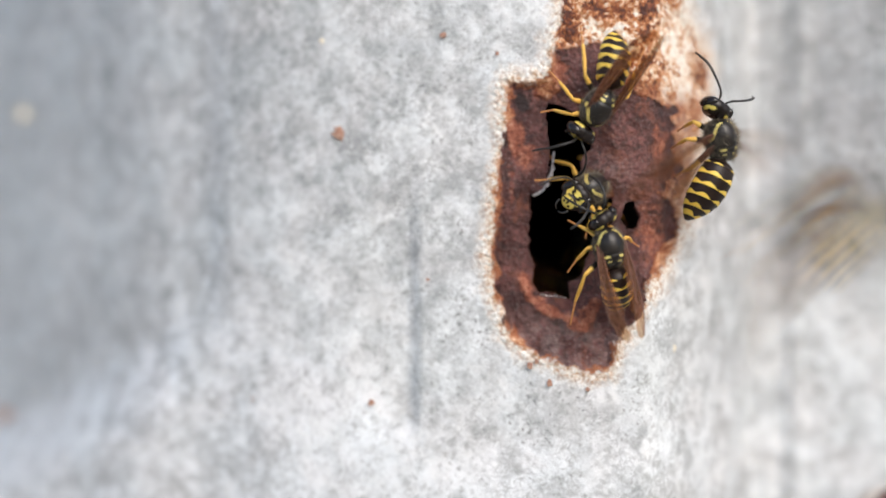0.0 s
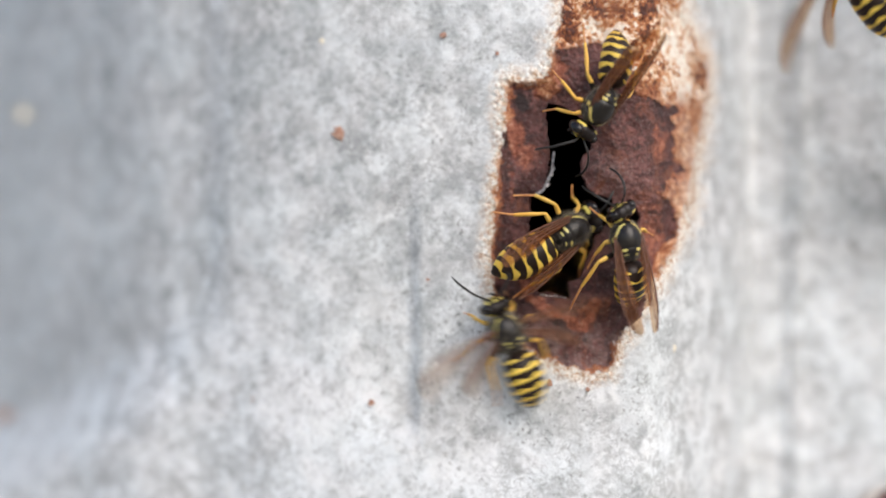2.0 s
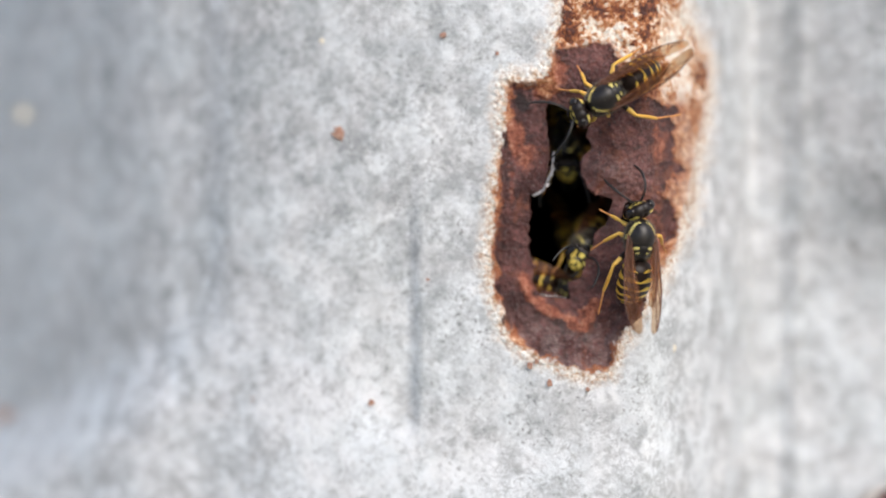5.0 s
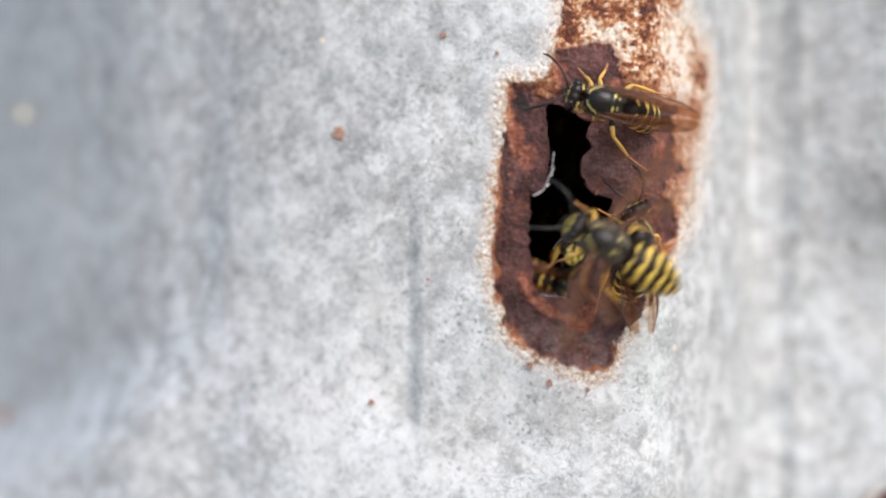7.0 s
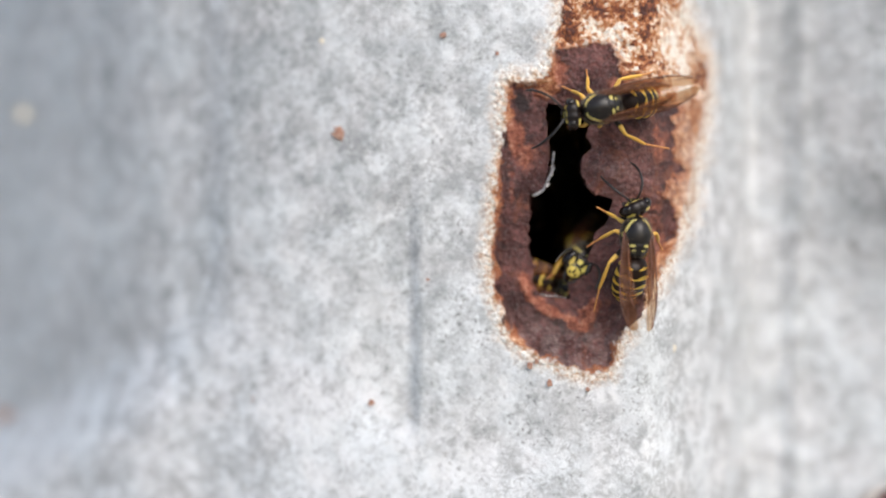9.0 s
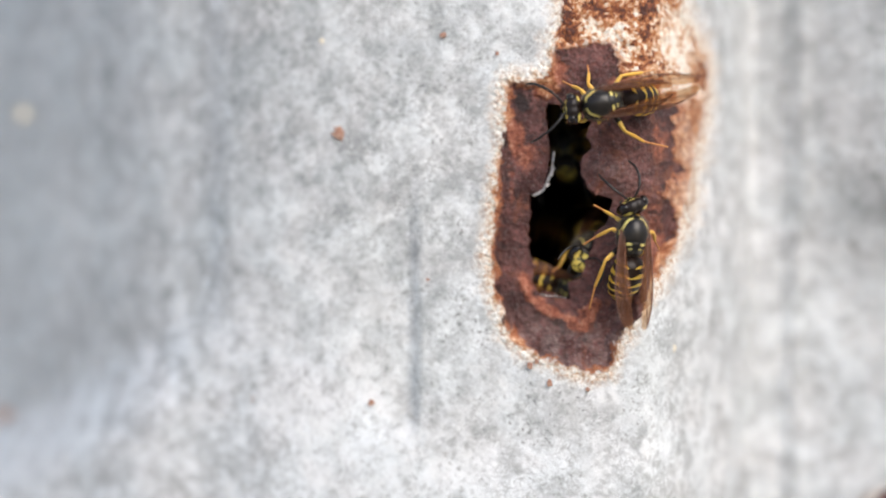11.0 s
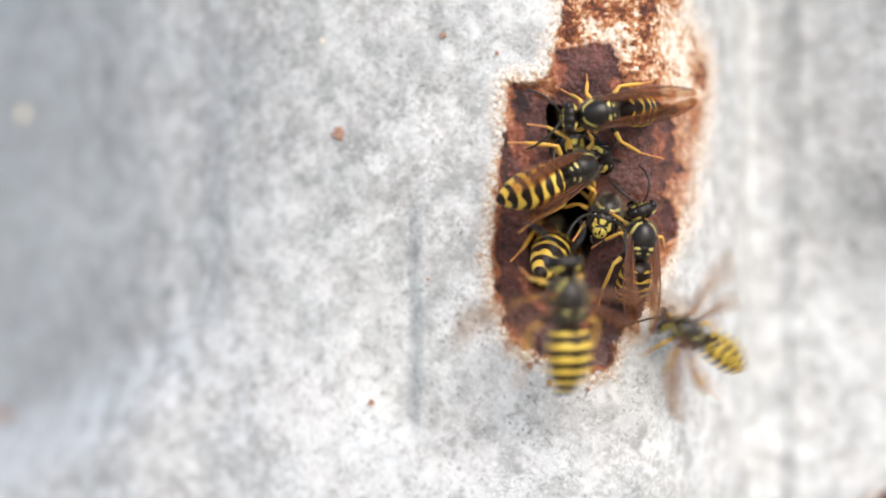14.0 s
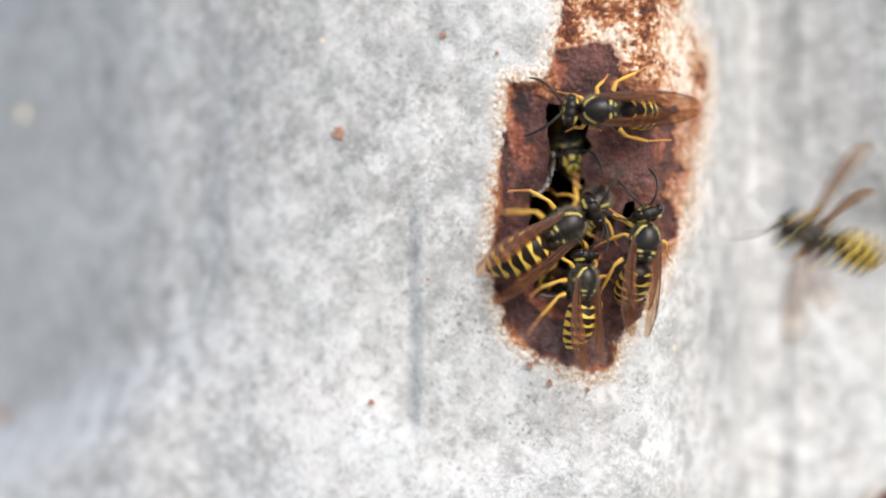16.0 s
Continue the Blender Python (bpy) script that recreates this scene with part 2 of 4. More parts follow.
SPECK = plain("rust_speck", (0.24, 0.105, 0.07), (0.44, 0.29, 0.22), 900, 0.8, 0.3, 0.6, 0.0002)
PALE = plain("pale_lichen_speck", (0.58, 0.52, 0.40), (0.74, 0.69, 0.58), 700, 0.85, 0.3, 0.6, 0.0002)


# ---- the sheet ----
def smooth(a, b, x):
    t = np.clip((x - a) / (b - a), 0, 1)
    return t * t * (3 - 2 * t)


def profile_kink(x):
    return 1.05 * (np.sqrt((x + 25) ** 2 + 240) - (x + 25)) / 2


def profile(x):
    """How far the folded sheet lies behind its ridge, in mm, at x mm across."""
    x = np.asarray(x, float)
    left = 0.13 * (np.sqrt(np.clip(13 - x, 0, None) ** 2 + 9) - 3)
    kink = profile_kink(x)
    r = np.clip(x - 20.5, 0, 40)
    fall = np.clip(r, 0, 18)
    right = 1.45 * (np.sqrt(fall ** 2 + 9) - 3) + 0.012 * np.clip(fall - 6, 0, None) ** 2
    # the next fold rises again beyond a valley, with upright ribs in it
    right = right - 0.22 * np.clip(r - 18, 0, None)
    ribs = 0.5 * np.exp(-((x - 41.6) / 0.8) ** 2) - 0.5 * np.exp(-((x - 43.6) / 0.8) ** 2)
    return left + kink + right + ribs


def inside_distance(u, v, poly):
    """Signed distance to a polygon, in sheet units, positive inside."""
    d = np.full(u.shape, 1e9)
    ins = np.zeros(u.shape, bool)
    k = len(poly)
    for i in range(k):
        (ax, ay), (bx, by) = poly[i], poly[(i + 1) % k]
        ex, ey = bx - ax, by - ay
        t = np.clip(((u - ax) * ex + (v - ay) * ey) / (ex * ex + ey * ey), 0, 1)
        d = np.minimum(d, np.hypot(u - ax - t * ex, v - ay - t * ey))
        if ay != by:
            cross = ((ay > v) != (by > v)) & (u < ex * (v - ay) / (by - ay) + ax)
            ins ^= cross
    return np.where(ins, d, -d)


PATCH = [(985, 55), (1003, 5), (1010, -70), (1190, -70), (1205, 20), (1240, 70), (1245, 150), (1230, 260), (1215, 350), (1195, 430), (1164, 490),
         (1122, 550), (1096, 598), (1076, 645), (1050, 657), (1000, 645), (950, 625), (905, 590), (880, 530), (872, 450), (885, 300), (897, 200),
         (900, 145), (940, 150), (970, 120), (985, 90)]
SCALED = [(912, 158), (942, 156), (970, 180), (1000, 160), (985, 90), (1080, 88), (1100, 135), (1190, 200), (1200, 300), (1185, 390),
          (1150, 480), (1110, 556), (1090, 604), (1072, 640), (1045, 652), (960, 622), (910, 578), (888, 505), (890, 300), (904, 220)]
HOLE = [(972, 178), (1010, 190), (1046, 214), (1038, 240), (1050, 262), (1030, 280), (1027, 308), (1046, 334), (1064, 346), (1088, 352),
        (1078, 388), (1058, 420), (1044, 452), (1034, 490), (1010, 500), (1012, 530), (984, 522), (956, 522), (945, 495), (950, 474), (940, 440),
        (937, 400), (940, 346), (960, 336), (974, 302), (978, 280), (974, 250), (968, 205)]
HOLE_SMALL = [(1108, 362), (1124, 358), (1136, 378), (1132, 402), (1114, 408), (1103, 388)]


def wobble(u, v, scale, seed, octaves=4):
    """Fractal value noise over the sheet, about -1 to 1."""
    rng = np.random.RandomState(seed)
    out, amp, total = np.zeros(u.shape), 1.0, 0.0
    for o in range(octaves):
        table = rng.uniform(-1, 1, (64, 64))
        p, q = u / scale * 2 ** o + 13.7 * o, v / scale * 2 ** o + 5.1 * o
        i, j = np.floor(p).astype(int), np.floor(q).astype(int)
        f, g = p - i, q - j
        f, g = f * f * (3 - 2 * f), g * g * (3 - 2 * g)
        a = table[i % 64, j % 64] * (1 - f) + table[(i + 1) % 64, j % 64] * f
        b = table[i % 64, (j + 1) % 64] * (1 - f) + table[(i + 1) % 64, (j + 1) % 64] * f
        out += amp * (a * (1 - g) + b * g)
        total += amp
        amp *= 0.55
    return out / total * 1.6


def spaced(stops):
    """Grid lines: (from, step) pairs and an end."""
    out = []
    for (a, step), (b, _) in zip(stops, stops[1:]):
        out += list(np.arange(a, b - step * 0.5, step))
    return np.array(out + [stops[-1][0]])


def build_sheet():
    us = spaced([(-5200, 400), (-400, 20), (640, 8), (830, 2.5), (925, 2.0), (1150, 2.5), (1270, 10), (1800, 400), (6200, 0)])
    vs = spaced([(-8000, 400), (-400, 20), (-30, 2.5), (165, 2.0), (545, 2.5), (690, 10), (1000, 100), (1400, 400), (20000, 0)])
    u, v = np.meshgrid(us, vs)
    hole = np.maximum(inside_distance(u, v, HOLE), inside_distance(u, v, HOLE_SMALL))
    hole = hole + wobble(u, v, 22, 3) * 4.0
    gy, gx = np.gradient(hole, vs, us)
    near = np.abs(hole) < 1.8
    g2 = np.clip(gx * gx + gy * gy, 0.3, None)
    u2 = np.where(near, u - hole * gx / g2, u)
    v2 = np.where(near, v - hole * gy / g2, v)
    rust = (inside_distance(u, v, PATCH) + wobble(u, v, 40, 5) * 9) / UNIT
    rust = np.maximum(rust, (60 - np.hypot((u - 1640) / 1.6, v - 935)) / UNIT)
    scale = (inside_distance(u, v, SCALED) + wobble(u, v, 34, 8) * 8) / UNIT
    # loose pale crust: the top of the patch and its right edge
    crust = np.maximum(smooth(165, 95, v - 0.35 * (u - 1080)), 0.30 * smooth(1165, 1235, u + 0.12 * (v - 300)))
    scale = np.maximum(np.minimum(scale + 0.4, 2.4), (80 - np.hypot((u - 1640) / 1.6, v - 935)) / UNIT)
    scale = scale - 0.8 * smooth(1150, 1225, u) + 0.8 * wobble(u, v, 70, 31) * smooth(1060, 1130, u)
    scale = scale + 1.5 * wobble(u, v, 38, 33) * smooth(1120, 1185, u)
    # redder, looser rust: centre, half widths, strength
    red = np.zeros(u.shape)
    for cu, cv, ru, rv, amount in ((914, 238, 22, 44, 1.05), (962, 160, 34, 22, 0.9), (985, 125, 26, 30, 1.0), (888, 400, 9, 120, 0.6), (934, 275, 26, 40, 0.62), (905, 330, 14, 60, 0.55), (1090, 145, 22, 18, 0.7), (1110, 280, 60, 70, 0.22),
                                   (1155, 400, 34, 80, 0.65), (1172, 250, 22, 60, 0.6), (1125, 510, 24, 40, 0.5), (1128, 22, 44, 46, 0.8), (1015, 48, 26, 30, 0.5), (1070, 60, 40, 12, 0.35)):
        red = np.maximum(red, amount * np.exp(-((u - cu) / ru) ** 2 - ((v - cv) / rv) ** 2))
    # grey bloom, with sky glare painted in, on the lower lip and the plate
    bloom_glare = 0.9 * smooth(545, 610, v + 20 * wobble(u, v, 60, 61)) + 0.45 * np.exp(-((u - 1085) / 55) ** 2 - ((v - 315) / 45) ** 2)
    # the sharp fold that runs below the hole
    fold_line = [(926, 492), (940, 528), (968, 550), (1004, 566), (1034, 588), (1044, 556), (1056, 540)]
    fold = np.full(u.shape, 1e9)
    for (ax, ay), (bx, by) in zip(fold_line, fold_line[1:]):
        t = np.clip(((u - ax) * (bx - ax) + (v - ay) * (by - ay)) / ((bx - ax) ** 2 + (by - ay) ** 2), 0, 1)
        fold = np.minimum(fold, np.hypot(u - ax - t * (bx - ax), v - ay - t * (by - ay)))
    fold = np.clip(fold + 7 * wobble(u, v, 30, 51), 0, None)
    red = np.maximum(red, 0.95 * np.exp(-(fold / 13) ** 2))
    red = red - 1.0 * np.exp(-((u - 924) / 17) ** 2 - ((v - 182) / 28) ** 2)
    # u and v are as seen from the lens, so what lies deeper is set wider
    y = np.zeros(u.shape)
    for _ in range(6):
        x = (u2 - 784) / UNIT * (1 + np.clip(y, 0, 30) / DIST)
        y = profile(x)
    z = (441 - v2) / UNIT * (1 + np.clip(y, 0, 30) / DIST)
    # two shallow upright dents
    y = y + 0.95 * smooth(590, 722, u2) * smooth(746, 724, u2) * smooth(250, 560, v) * (1 - smooth(740, 800, v))
    y = y + 1.0 * smooth(250, 366, u2) * smooth(402, 368, u2) * (1 - smooth(520, 610, v))
    # the far fold rises more steeply towards its top
    y = y - 0.5 * np.clip(x - 38.5, 0, 16) * smooth(560, 260, v)
    y = y + 0.38 * smooth(-0.4, 0.9, rust) + 0.22 * smooth(-0.2, 0.3, scale)
    # the foot of the patch is dished and faces upwards
    y = y + 1.0 * smooth(660, 565, v) * smooth(330, 460, v) * smooth(-0.3, 0.7, rust)
    y = y - 0.35 * np.exp(-(fold / 12) ** 2)
    lip = smooth(60, 0, -hole)
    y = y + 0.9 * lip ** 2 * (0.7 + 0.5 * wobble(u, v, 90, 12))
    y = y + 0.14 * wobble(u, v, 30, 15, 3) * smooth(-0.6, 0.4, rust) + (0.5 * wobble(u, v, 420, 16, 2) + 0.05 * wobble(u, v, 90, 17, 2)) * smooth(1480, 1300, u)
    rim = np.exp(-((rust + 0.3) / 1.0) ** 2) + crust * smooth(-0.6, 0.4, rust)
    y = y - 0.10 * wobble(u, v, 9, 41, 2) * np.clip(rim, 0, 1) - 0.12 * np.exp(-((rust + 0.5) / 0.7) ** 2)
    y = y + 0.04 * wobble(u, v, 8, 42, 2) * smooth(0.0, 0.5, scale)
    line = np.interp(u, [-300, 0, 350, 520, 720, 1000, 1130, 1250, 1400, 1568, 1900], [900, 735, 575, 625, 735, 810, 680, 620, 690, 840, 900])
    chalk = smooth(-50, 70, v - line + 70 * wobble(u, v, 160, 21))
    chalk = np.maximum(chalk, smooth(1215, 1290, u) * smooth(120, 420, v - 0.9 * np.clip(u - 1340, 0, 200) + 60 * wobble(u, v, 200, 27)) * (0.75 + 0.5 * wobble(u, v, 110, 28)))
    chalk = np.maximum(chalk, 0.7 * np.exp(-((u - 880) / 75) ** 2 - ((v - 60) / 130) ** 2) * (0.7 + 0.6 * wobble(u, v, 60, 24)))
    worn = np.exp(-((u - 960) / 150) ** 2 - ((v - 730) / 90) ** 2) + 0.7 * smooth(860, 760, u) * smooth(640, 760, u) * smooth(700, 560, v)
    worn = worn + 1.1 * np.exp(-((rust + 2.2) / 1.8) ** 2) * smooth(960, 880, u)
    # the lower corner of the sheet is dented outwards
    y = y - 0.30 * profile_kink(x) * smooth(0, 170, v - np.interp(u, [-400, 0, 350, 450], [900, 735, 560, 520])) * smooth(430, 240, u)
    chalk = np.maximum(chalk, 0.95 * np.exp(-((rust + 1.6) / 2.5) ** 2) * (0.8 + 0.5 * wobble(u, v, 50, 23)) * (0.85 + 0.15 * smooth(1000, 1150, u + v * 0.3)))
    rows, cols = u.shape
    idx = np.arange(rows * cols).reshape(rows, cols)
    q = np.stack([idx[:-1, :-1], idx[1:, :-1], idx[1:, 1:], idx[:-1, 1:]], -1).reshape(-1, 4)
    h = np.where(near, 0.0, hole).ravel()
    keep = ~((h[q] >= 0).all(1))
    q = q[keep]
    used = np.unique(q)
    remap = np.zeros(rows * cols, int)
    remap[used] = np.arange(len(used))
    co = np.stack([x.ravel(), y.ravel(), z.ravel()], -1)[used] * MM
    me = bpy.data.meshes.new("sheet_metal")
    me.from_pydata(co.tolist(), [], remap[q].tolist())
    for name, arr in (("rust", rust), ("scale", scale), ("chalk", chalk), ("crust", crust), ("worn", worn), ("red", red), ("bloom_glare", bloom_glare)):
        at = me.attributes.new(name, "FLOAT", "POINT")
        at.data.foreach_set("value", arr.ravel()[used].astype(np.float32))
    me.polygons.foreach_set("use_smooth", np.ones(len(me.polygons), bool))
    me.materials.append(IRON)
    ob = new("wall_sheet_metal", me)
    ob.location = (0, 0, HIGH)
    thick = ob.modifiers.new("thickness", "SOLIDIFY")
    thick.thickness, thick.offset = 0.0006, -1.0
    tagged(ob, "weathered galvanised iron sheet with a rusted ragged hole", "metal sheet", kind="structure")
    return ob


def sheet_y(x):
    return float(profile(x))


def spot(u, v, h=0.0):
    """World place seen at (u, v) on the sheet, h mm in front of the metal."""
    y = 0.0
    for _ in range(4):
        x = (u - 784) / UNIT * (DIST + y) / DIST
        y = sheet_y(min(max(x, -60), 52)) - h
    s = (DIST + y) / DIST
    return Vector(((u - 784) / UNIT * s * MM, y * MM, HIGH + (441 - v) / UNIT * s * MM))


def mesh_object(name, verts, faces, mat, parent=None, marks=None, shade=True, label=""):
    me = bpy.data.meshes.new(name)
    me.from_pydata(verts, [], faces)
    if shade:
        me.polygons.foreach_set("use_smooth", np.ones(len(me.polygons), bool))
    if marks is not None:
        me.attributes.new("mark", "FLOAT", "POINT").data.foreach_set("value", np.array(marks, np.float32))
    me.materials.append(mat)
    ob = new(name, me)
    if parent:
        ob.parent = parent
    if label:
        tagged(ob, label)
    return ob


SHEET = build_sheet()


def build_surround():
    """Unseen ground that bounces light, and a near-black box for the hole's darkness."""
    # ground out of view, added to throw daylight upwards
    n = 40
    xs = np.linspace(-1, 1, n)
    xs = np.sign(xs) * np.abs(xs) ** 3 * 400
    vv = [(x, y, 0.03 * math.sin(x * 3.1) * math.sin(y * 2.3)) for y in xs for x in xs]
    ff = [(j * n + i, j * n + i + 1, (j + 1) * n + i + 1, (j + 1) * n + i) for j in range(n - 1) for i in range(n - 1)]
    tagged(mesh_object("ground", vv, ff, BOUNCE), "pale ground, out of view, added below the sheet to bounce light", "ground", kind="structure")
    # closed near-black box, added so that the hole reads dark
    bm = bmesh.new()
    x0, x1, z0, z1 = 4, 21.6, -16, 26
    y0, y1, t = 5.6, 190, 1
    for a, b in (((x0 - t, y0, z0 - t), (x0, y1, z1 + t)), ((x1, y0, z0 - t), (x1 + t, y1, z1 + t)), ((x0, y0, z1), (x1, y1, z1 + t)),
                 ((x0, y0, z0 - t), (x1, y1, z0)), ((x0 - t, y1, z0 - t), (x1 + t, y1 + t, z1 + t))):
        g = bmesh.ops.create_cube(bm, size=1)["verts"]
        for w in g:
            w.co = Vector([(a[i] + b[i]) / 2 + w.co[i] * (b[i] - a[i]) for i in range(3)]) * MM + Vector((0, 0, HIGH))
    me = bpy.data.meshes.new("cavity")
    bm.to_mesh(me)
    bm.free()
    me.materials.append(CAVITY_SHADE)
    tagged(new("wall_cavity", me), "near-black box added behind the sheet to keep the hole dark", "cavity", kind="structure")


build_surround()


# ---- rust specks and peeled flakes on the sheet ----
def speck(u, v, r, mat, name, label, group):
    rng = random.Random(int(u * 7 + v))
    ring = 14
    verts, faces = [], []
    for k, (f, h) in enumerate(((1.0, -0.10), (0.78, 0.05), (0.40, 0.10))):
        for i in range(ring):
            a = 6.283 * i / ring
            q = r * f * (1 + rng.uniform(-0.38, 0.30))
            verts.append((q * math.cos(a) * MM / UNIT, -h * r / UNIT * MM * 0.6, q * math.sin(a) * 1.15 * MM / UNIT))
        if k:
            faces += [((k - 1) * ring + i, (k - 1) * ring + (i + 1) % ring, k * ring + (i + 1) % ring, k * ring + i) for i in range(ring)]
    faces.append(tuple(2 * ring + i for i in range(ring)))
    ob = mesh_object(name, verts, faces, mat)
    ob.matrix_world = Matrix.Translation(spot(u, v, 0.06))
    tagged(ob, label, "speck", group)


for u, v, r in ((600, 237, 13), (657, 713, 6), (450, 706, 6), (785, 62, 6), (972, 679, 6), (938, 648, 6), (950, 640, 4), (8, 735, 16), (1040, 690, 4), (880, 95, 4), (757, 495, 3)):
    speck(u, v, r, SPECK, "rust_speck", "small orange-brown rust speck on grey metal", "rust specks on the sheet")
for u, v, r in ((45, 203, 17), (570, 72, 5), (1190, 615, 7)):
    speck(u, v, r, PALE, "pale_speck", "small pale cream speck on grey metal", "pale specks on the sheet")


def curl_flakes():
    """Ragged pale shreds of zinc along the edge of the hole."""
    rng = random.Random(4)
    for (ua, va), (ub, vb), count in (((979, 268), (974, 304), 4), ((974, 304), (960, 336), 4), ((958, 336), (942, 346), 2), ((955, 524), (1000, 528), 4)):
        for i in range(count):
            f = (i + 0.5) / count
            u, v = ua + (ub - ua) * f, va + (vb - va) * f
            w, h = rng.uniform(8, 17), rng.uniform(2.5, 8)
            n, verts, faces = 5, [], []
            ang = math.atan2(-(vb - va), ub - ua)
            for s in (0, 1):
                for j in range(n):
                    for k in range(n):
                        a, b = j / (n - 1), k / (n - 1)
                        edge = 1 - 0.55 * abs(a - 0.5) * 2 * b + rng.uniform(-0.65, 0.35) * b
                        verts.append(((a - 0.5) * w * MM / UNIT, (s * 0.05 - 0.28 * math.sin(b * 1.5)) * MM, b * h * edge * MM / UNIT))
            for j in range(n - 1):
                for k in range(n - 1):
                    p = j * n + k
                    faces += [(p, p + 1, p + n + 1, p + n), (p + 25, p + n + 25, p + n + 26, p + 26)]
            ob = mesh_object("zinc_flake", verts, faces, FLAKE, SHEET)
            place = spot(u, v, -0.9) - Vector((0, 0, HIGH))
            ob.matrix_local = Matrix.Translation(place) @ pose(0, 0, 0, 0, -math.degrees(ang), 0) @ pose(0, 0, 0, rng.uniform(-25, 15), 0, rng.uniform(-15, 15))


curl_flakes()


# ---- wasps ----
def loft(stations, ring, shape):
    """Rings along x; shape(s, phi) gives (x, y, z). phi = 0 is the back."""
    verts, faces = [], []
    for i in range(stations + 1):
        for j in range(ring):
            verts.append(shape(i / stations, 6.28318 * j / ring))
    for i in range(stations):
        for j in range(ring):
            a, b = i * ring + j, i * ring + (j + 1) % ring
            faces.append((a, b, b + ring, a + ring))
    faces.append(tuple(range(ring))[::-1])
    faces.append(tuple(stations * ring + j for j in range(ring)))
    return verts, faces


def soft_spot(p, c, r):
    d = math.sqrt(sum(((p[i] - c[i]) / r[i]) ** 2 for i in range(3)))
    return 1.5 - d


def thorax_mesh():
    def shape(s, phi):
        x = 2.15 - 4.3 * s
        f = max(0.0, 1 - (abs(2 * s - 1)) ** 2.1) ** 0.5
        f = f * (1.0 - 0.10 * s) + 0.10
        # scutellum groove
        groove = 1 - 0.05 * math.exp(-((s - 0.66) / 0.03) ** 2) - 0.04 * math.exp(-((s - 0.82) / 0.025) ** 2)
        return (x, 1.52 * f * math.sin(phi) * groove, (1.74 if math.cos(phi) > 0 else 1.45) * f * math.cos(phi) * groove - 0.05)
    v, f = loft(56, 56, shape)
    marks = []
    for p in v:
        m = -1.0
        for sgn in (-1, 1):
            # pale line along the collar from neck to wing root
            for k in range(25):
                q = k / 24
                c = (1.72 - 1.45 * q, sgn * (0.40 + 1.08 * math.sqrt(q)), 1.0 - 0.35 * q * q)
                m = max(m, soft_spot(p, c, (0.10, 0.10, 0.6)))
            m = max(m, soft_spot(p, (0.25, sgn * 1.40, 0.35), (0.30, 0.3, 0.28)))
            m = max(m, soft_spot(p, (-0.92, sgn * 0.72, 1.2), (0.15, 0.34, 0.6)))
            m = max(m, soft_spot(p, (-1.40, sgn * 0.50, 0.9), (0.11, 0.26, 0.6)))
            m = max(m, soft_spot(p, (0.2, sgn * 1.31, -0.55), (0.30, 0.4, 0.35)))
        marks.append(min(max(m, 0), 1))
    return v, f, marks


def abdomen_mesh(length, dark, wide):
    cuts = [0.0, 0.17, 0.35, 0.52, 0.68, 0.83, 1.0]

    def width(s):
        return float(np.interp(s, [0, 0.03, 0.07, 0.13, 0.22, 0.36, 0.5, 0.64, 0.78, 0.9, 0.97, 1.0], [0.22, 0.46, 1.10, 1.48, 1.66, 1.78, 1.79, 1.70, 1.42, 0.92, 0.46, 0.10]))

    def seg(s):
        k = max(i for i in range(6) if s >= cuts[i] - 1e-9)
        return k, (s - cuts[k]) / (cuts[k + 1] - cuts[k])

    def shape(s, phi):
        k, f = seg(min(s, 0.9999))
        w = sum(width(min(max(s + d, 0), 1)) for d in (-0.03, -0.015, 0, 0.015, 0.03)) / 5 * wide * (0.985 + 0.045 * f ** 3)
        z = w * 0.93 * math.cos(phi)
        if math.cos(phi) < 0:
            z *= 0.86
        return (-length * s, w * math.sin(phi), z - 1.5 * s * s + 0.25 * math.sin(s * 3.1))
    v, f = loft(84, 48, shape)
    marks = []
    for i in range(85):
        k, q = seg(min(i / 84, 0.9999))
        for j in range(48):
            phi = 6.28318 * j / 48
            d = min(phi, 6.28318 - phi)
            thr = (0.72 if k == 0 else 0.53) + dark + 0.24 * math.exp(-(d / 0.26) ** 2) - 0.10 * math.exp(-((d - 0.62) / 0.2) ** 2) + 0.12 * math.exp(-((d - 1.05) / 0.2) ** 2) - 0.22 * math.exp(-((d - 1.75) / 0.4) ** 2)
            if k == 5:
                thr = 0.30 + 0.3 * math.exp(-(d / 0.4) ** 2)
            m = (q - thr) / 0.16 + 0.5
            if k == 5 and q > 0.5:
                m = min(m, (0.66 - q) / 0.1 + 0.5)
            if q > 0.93 and k < 5:
                m = min(m, (0.985 - q) / 0.06 + 0.5)
            marks.append(min(max(m, 0), 1))
    return v, f, marks


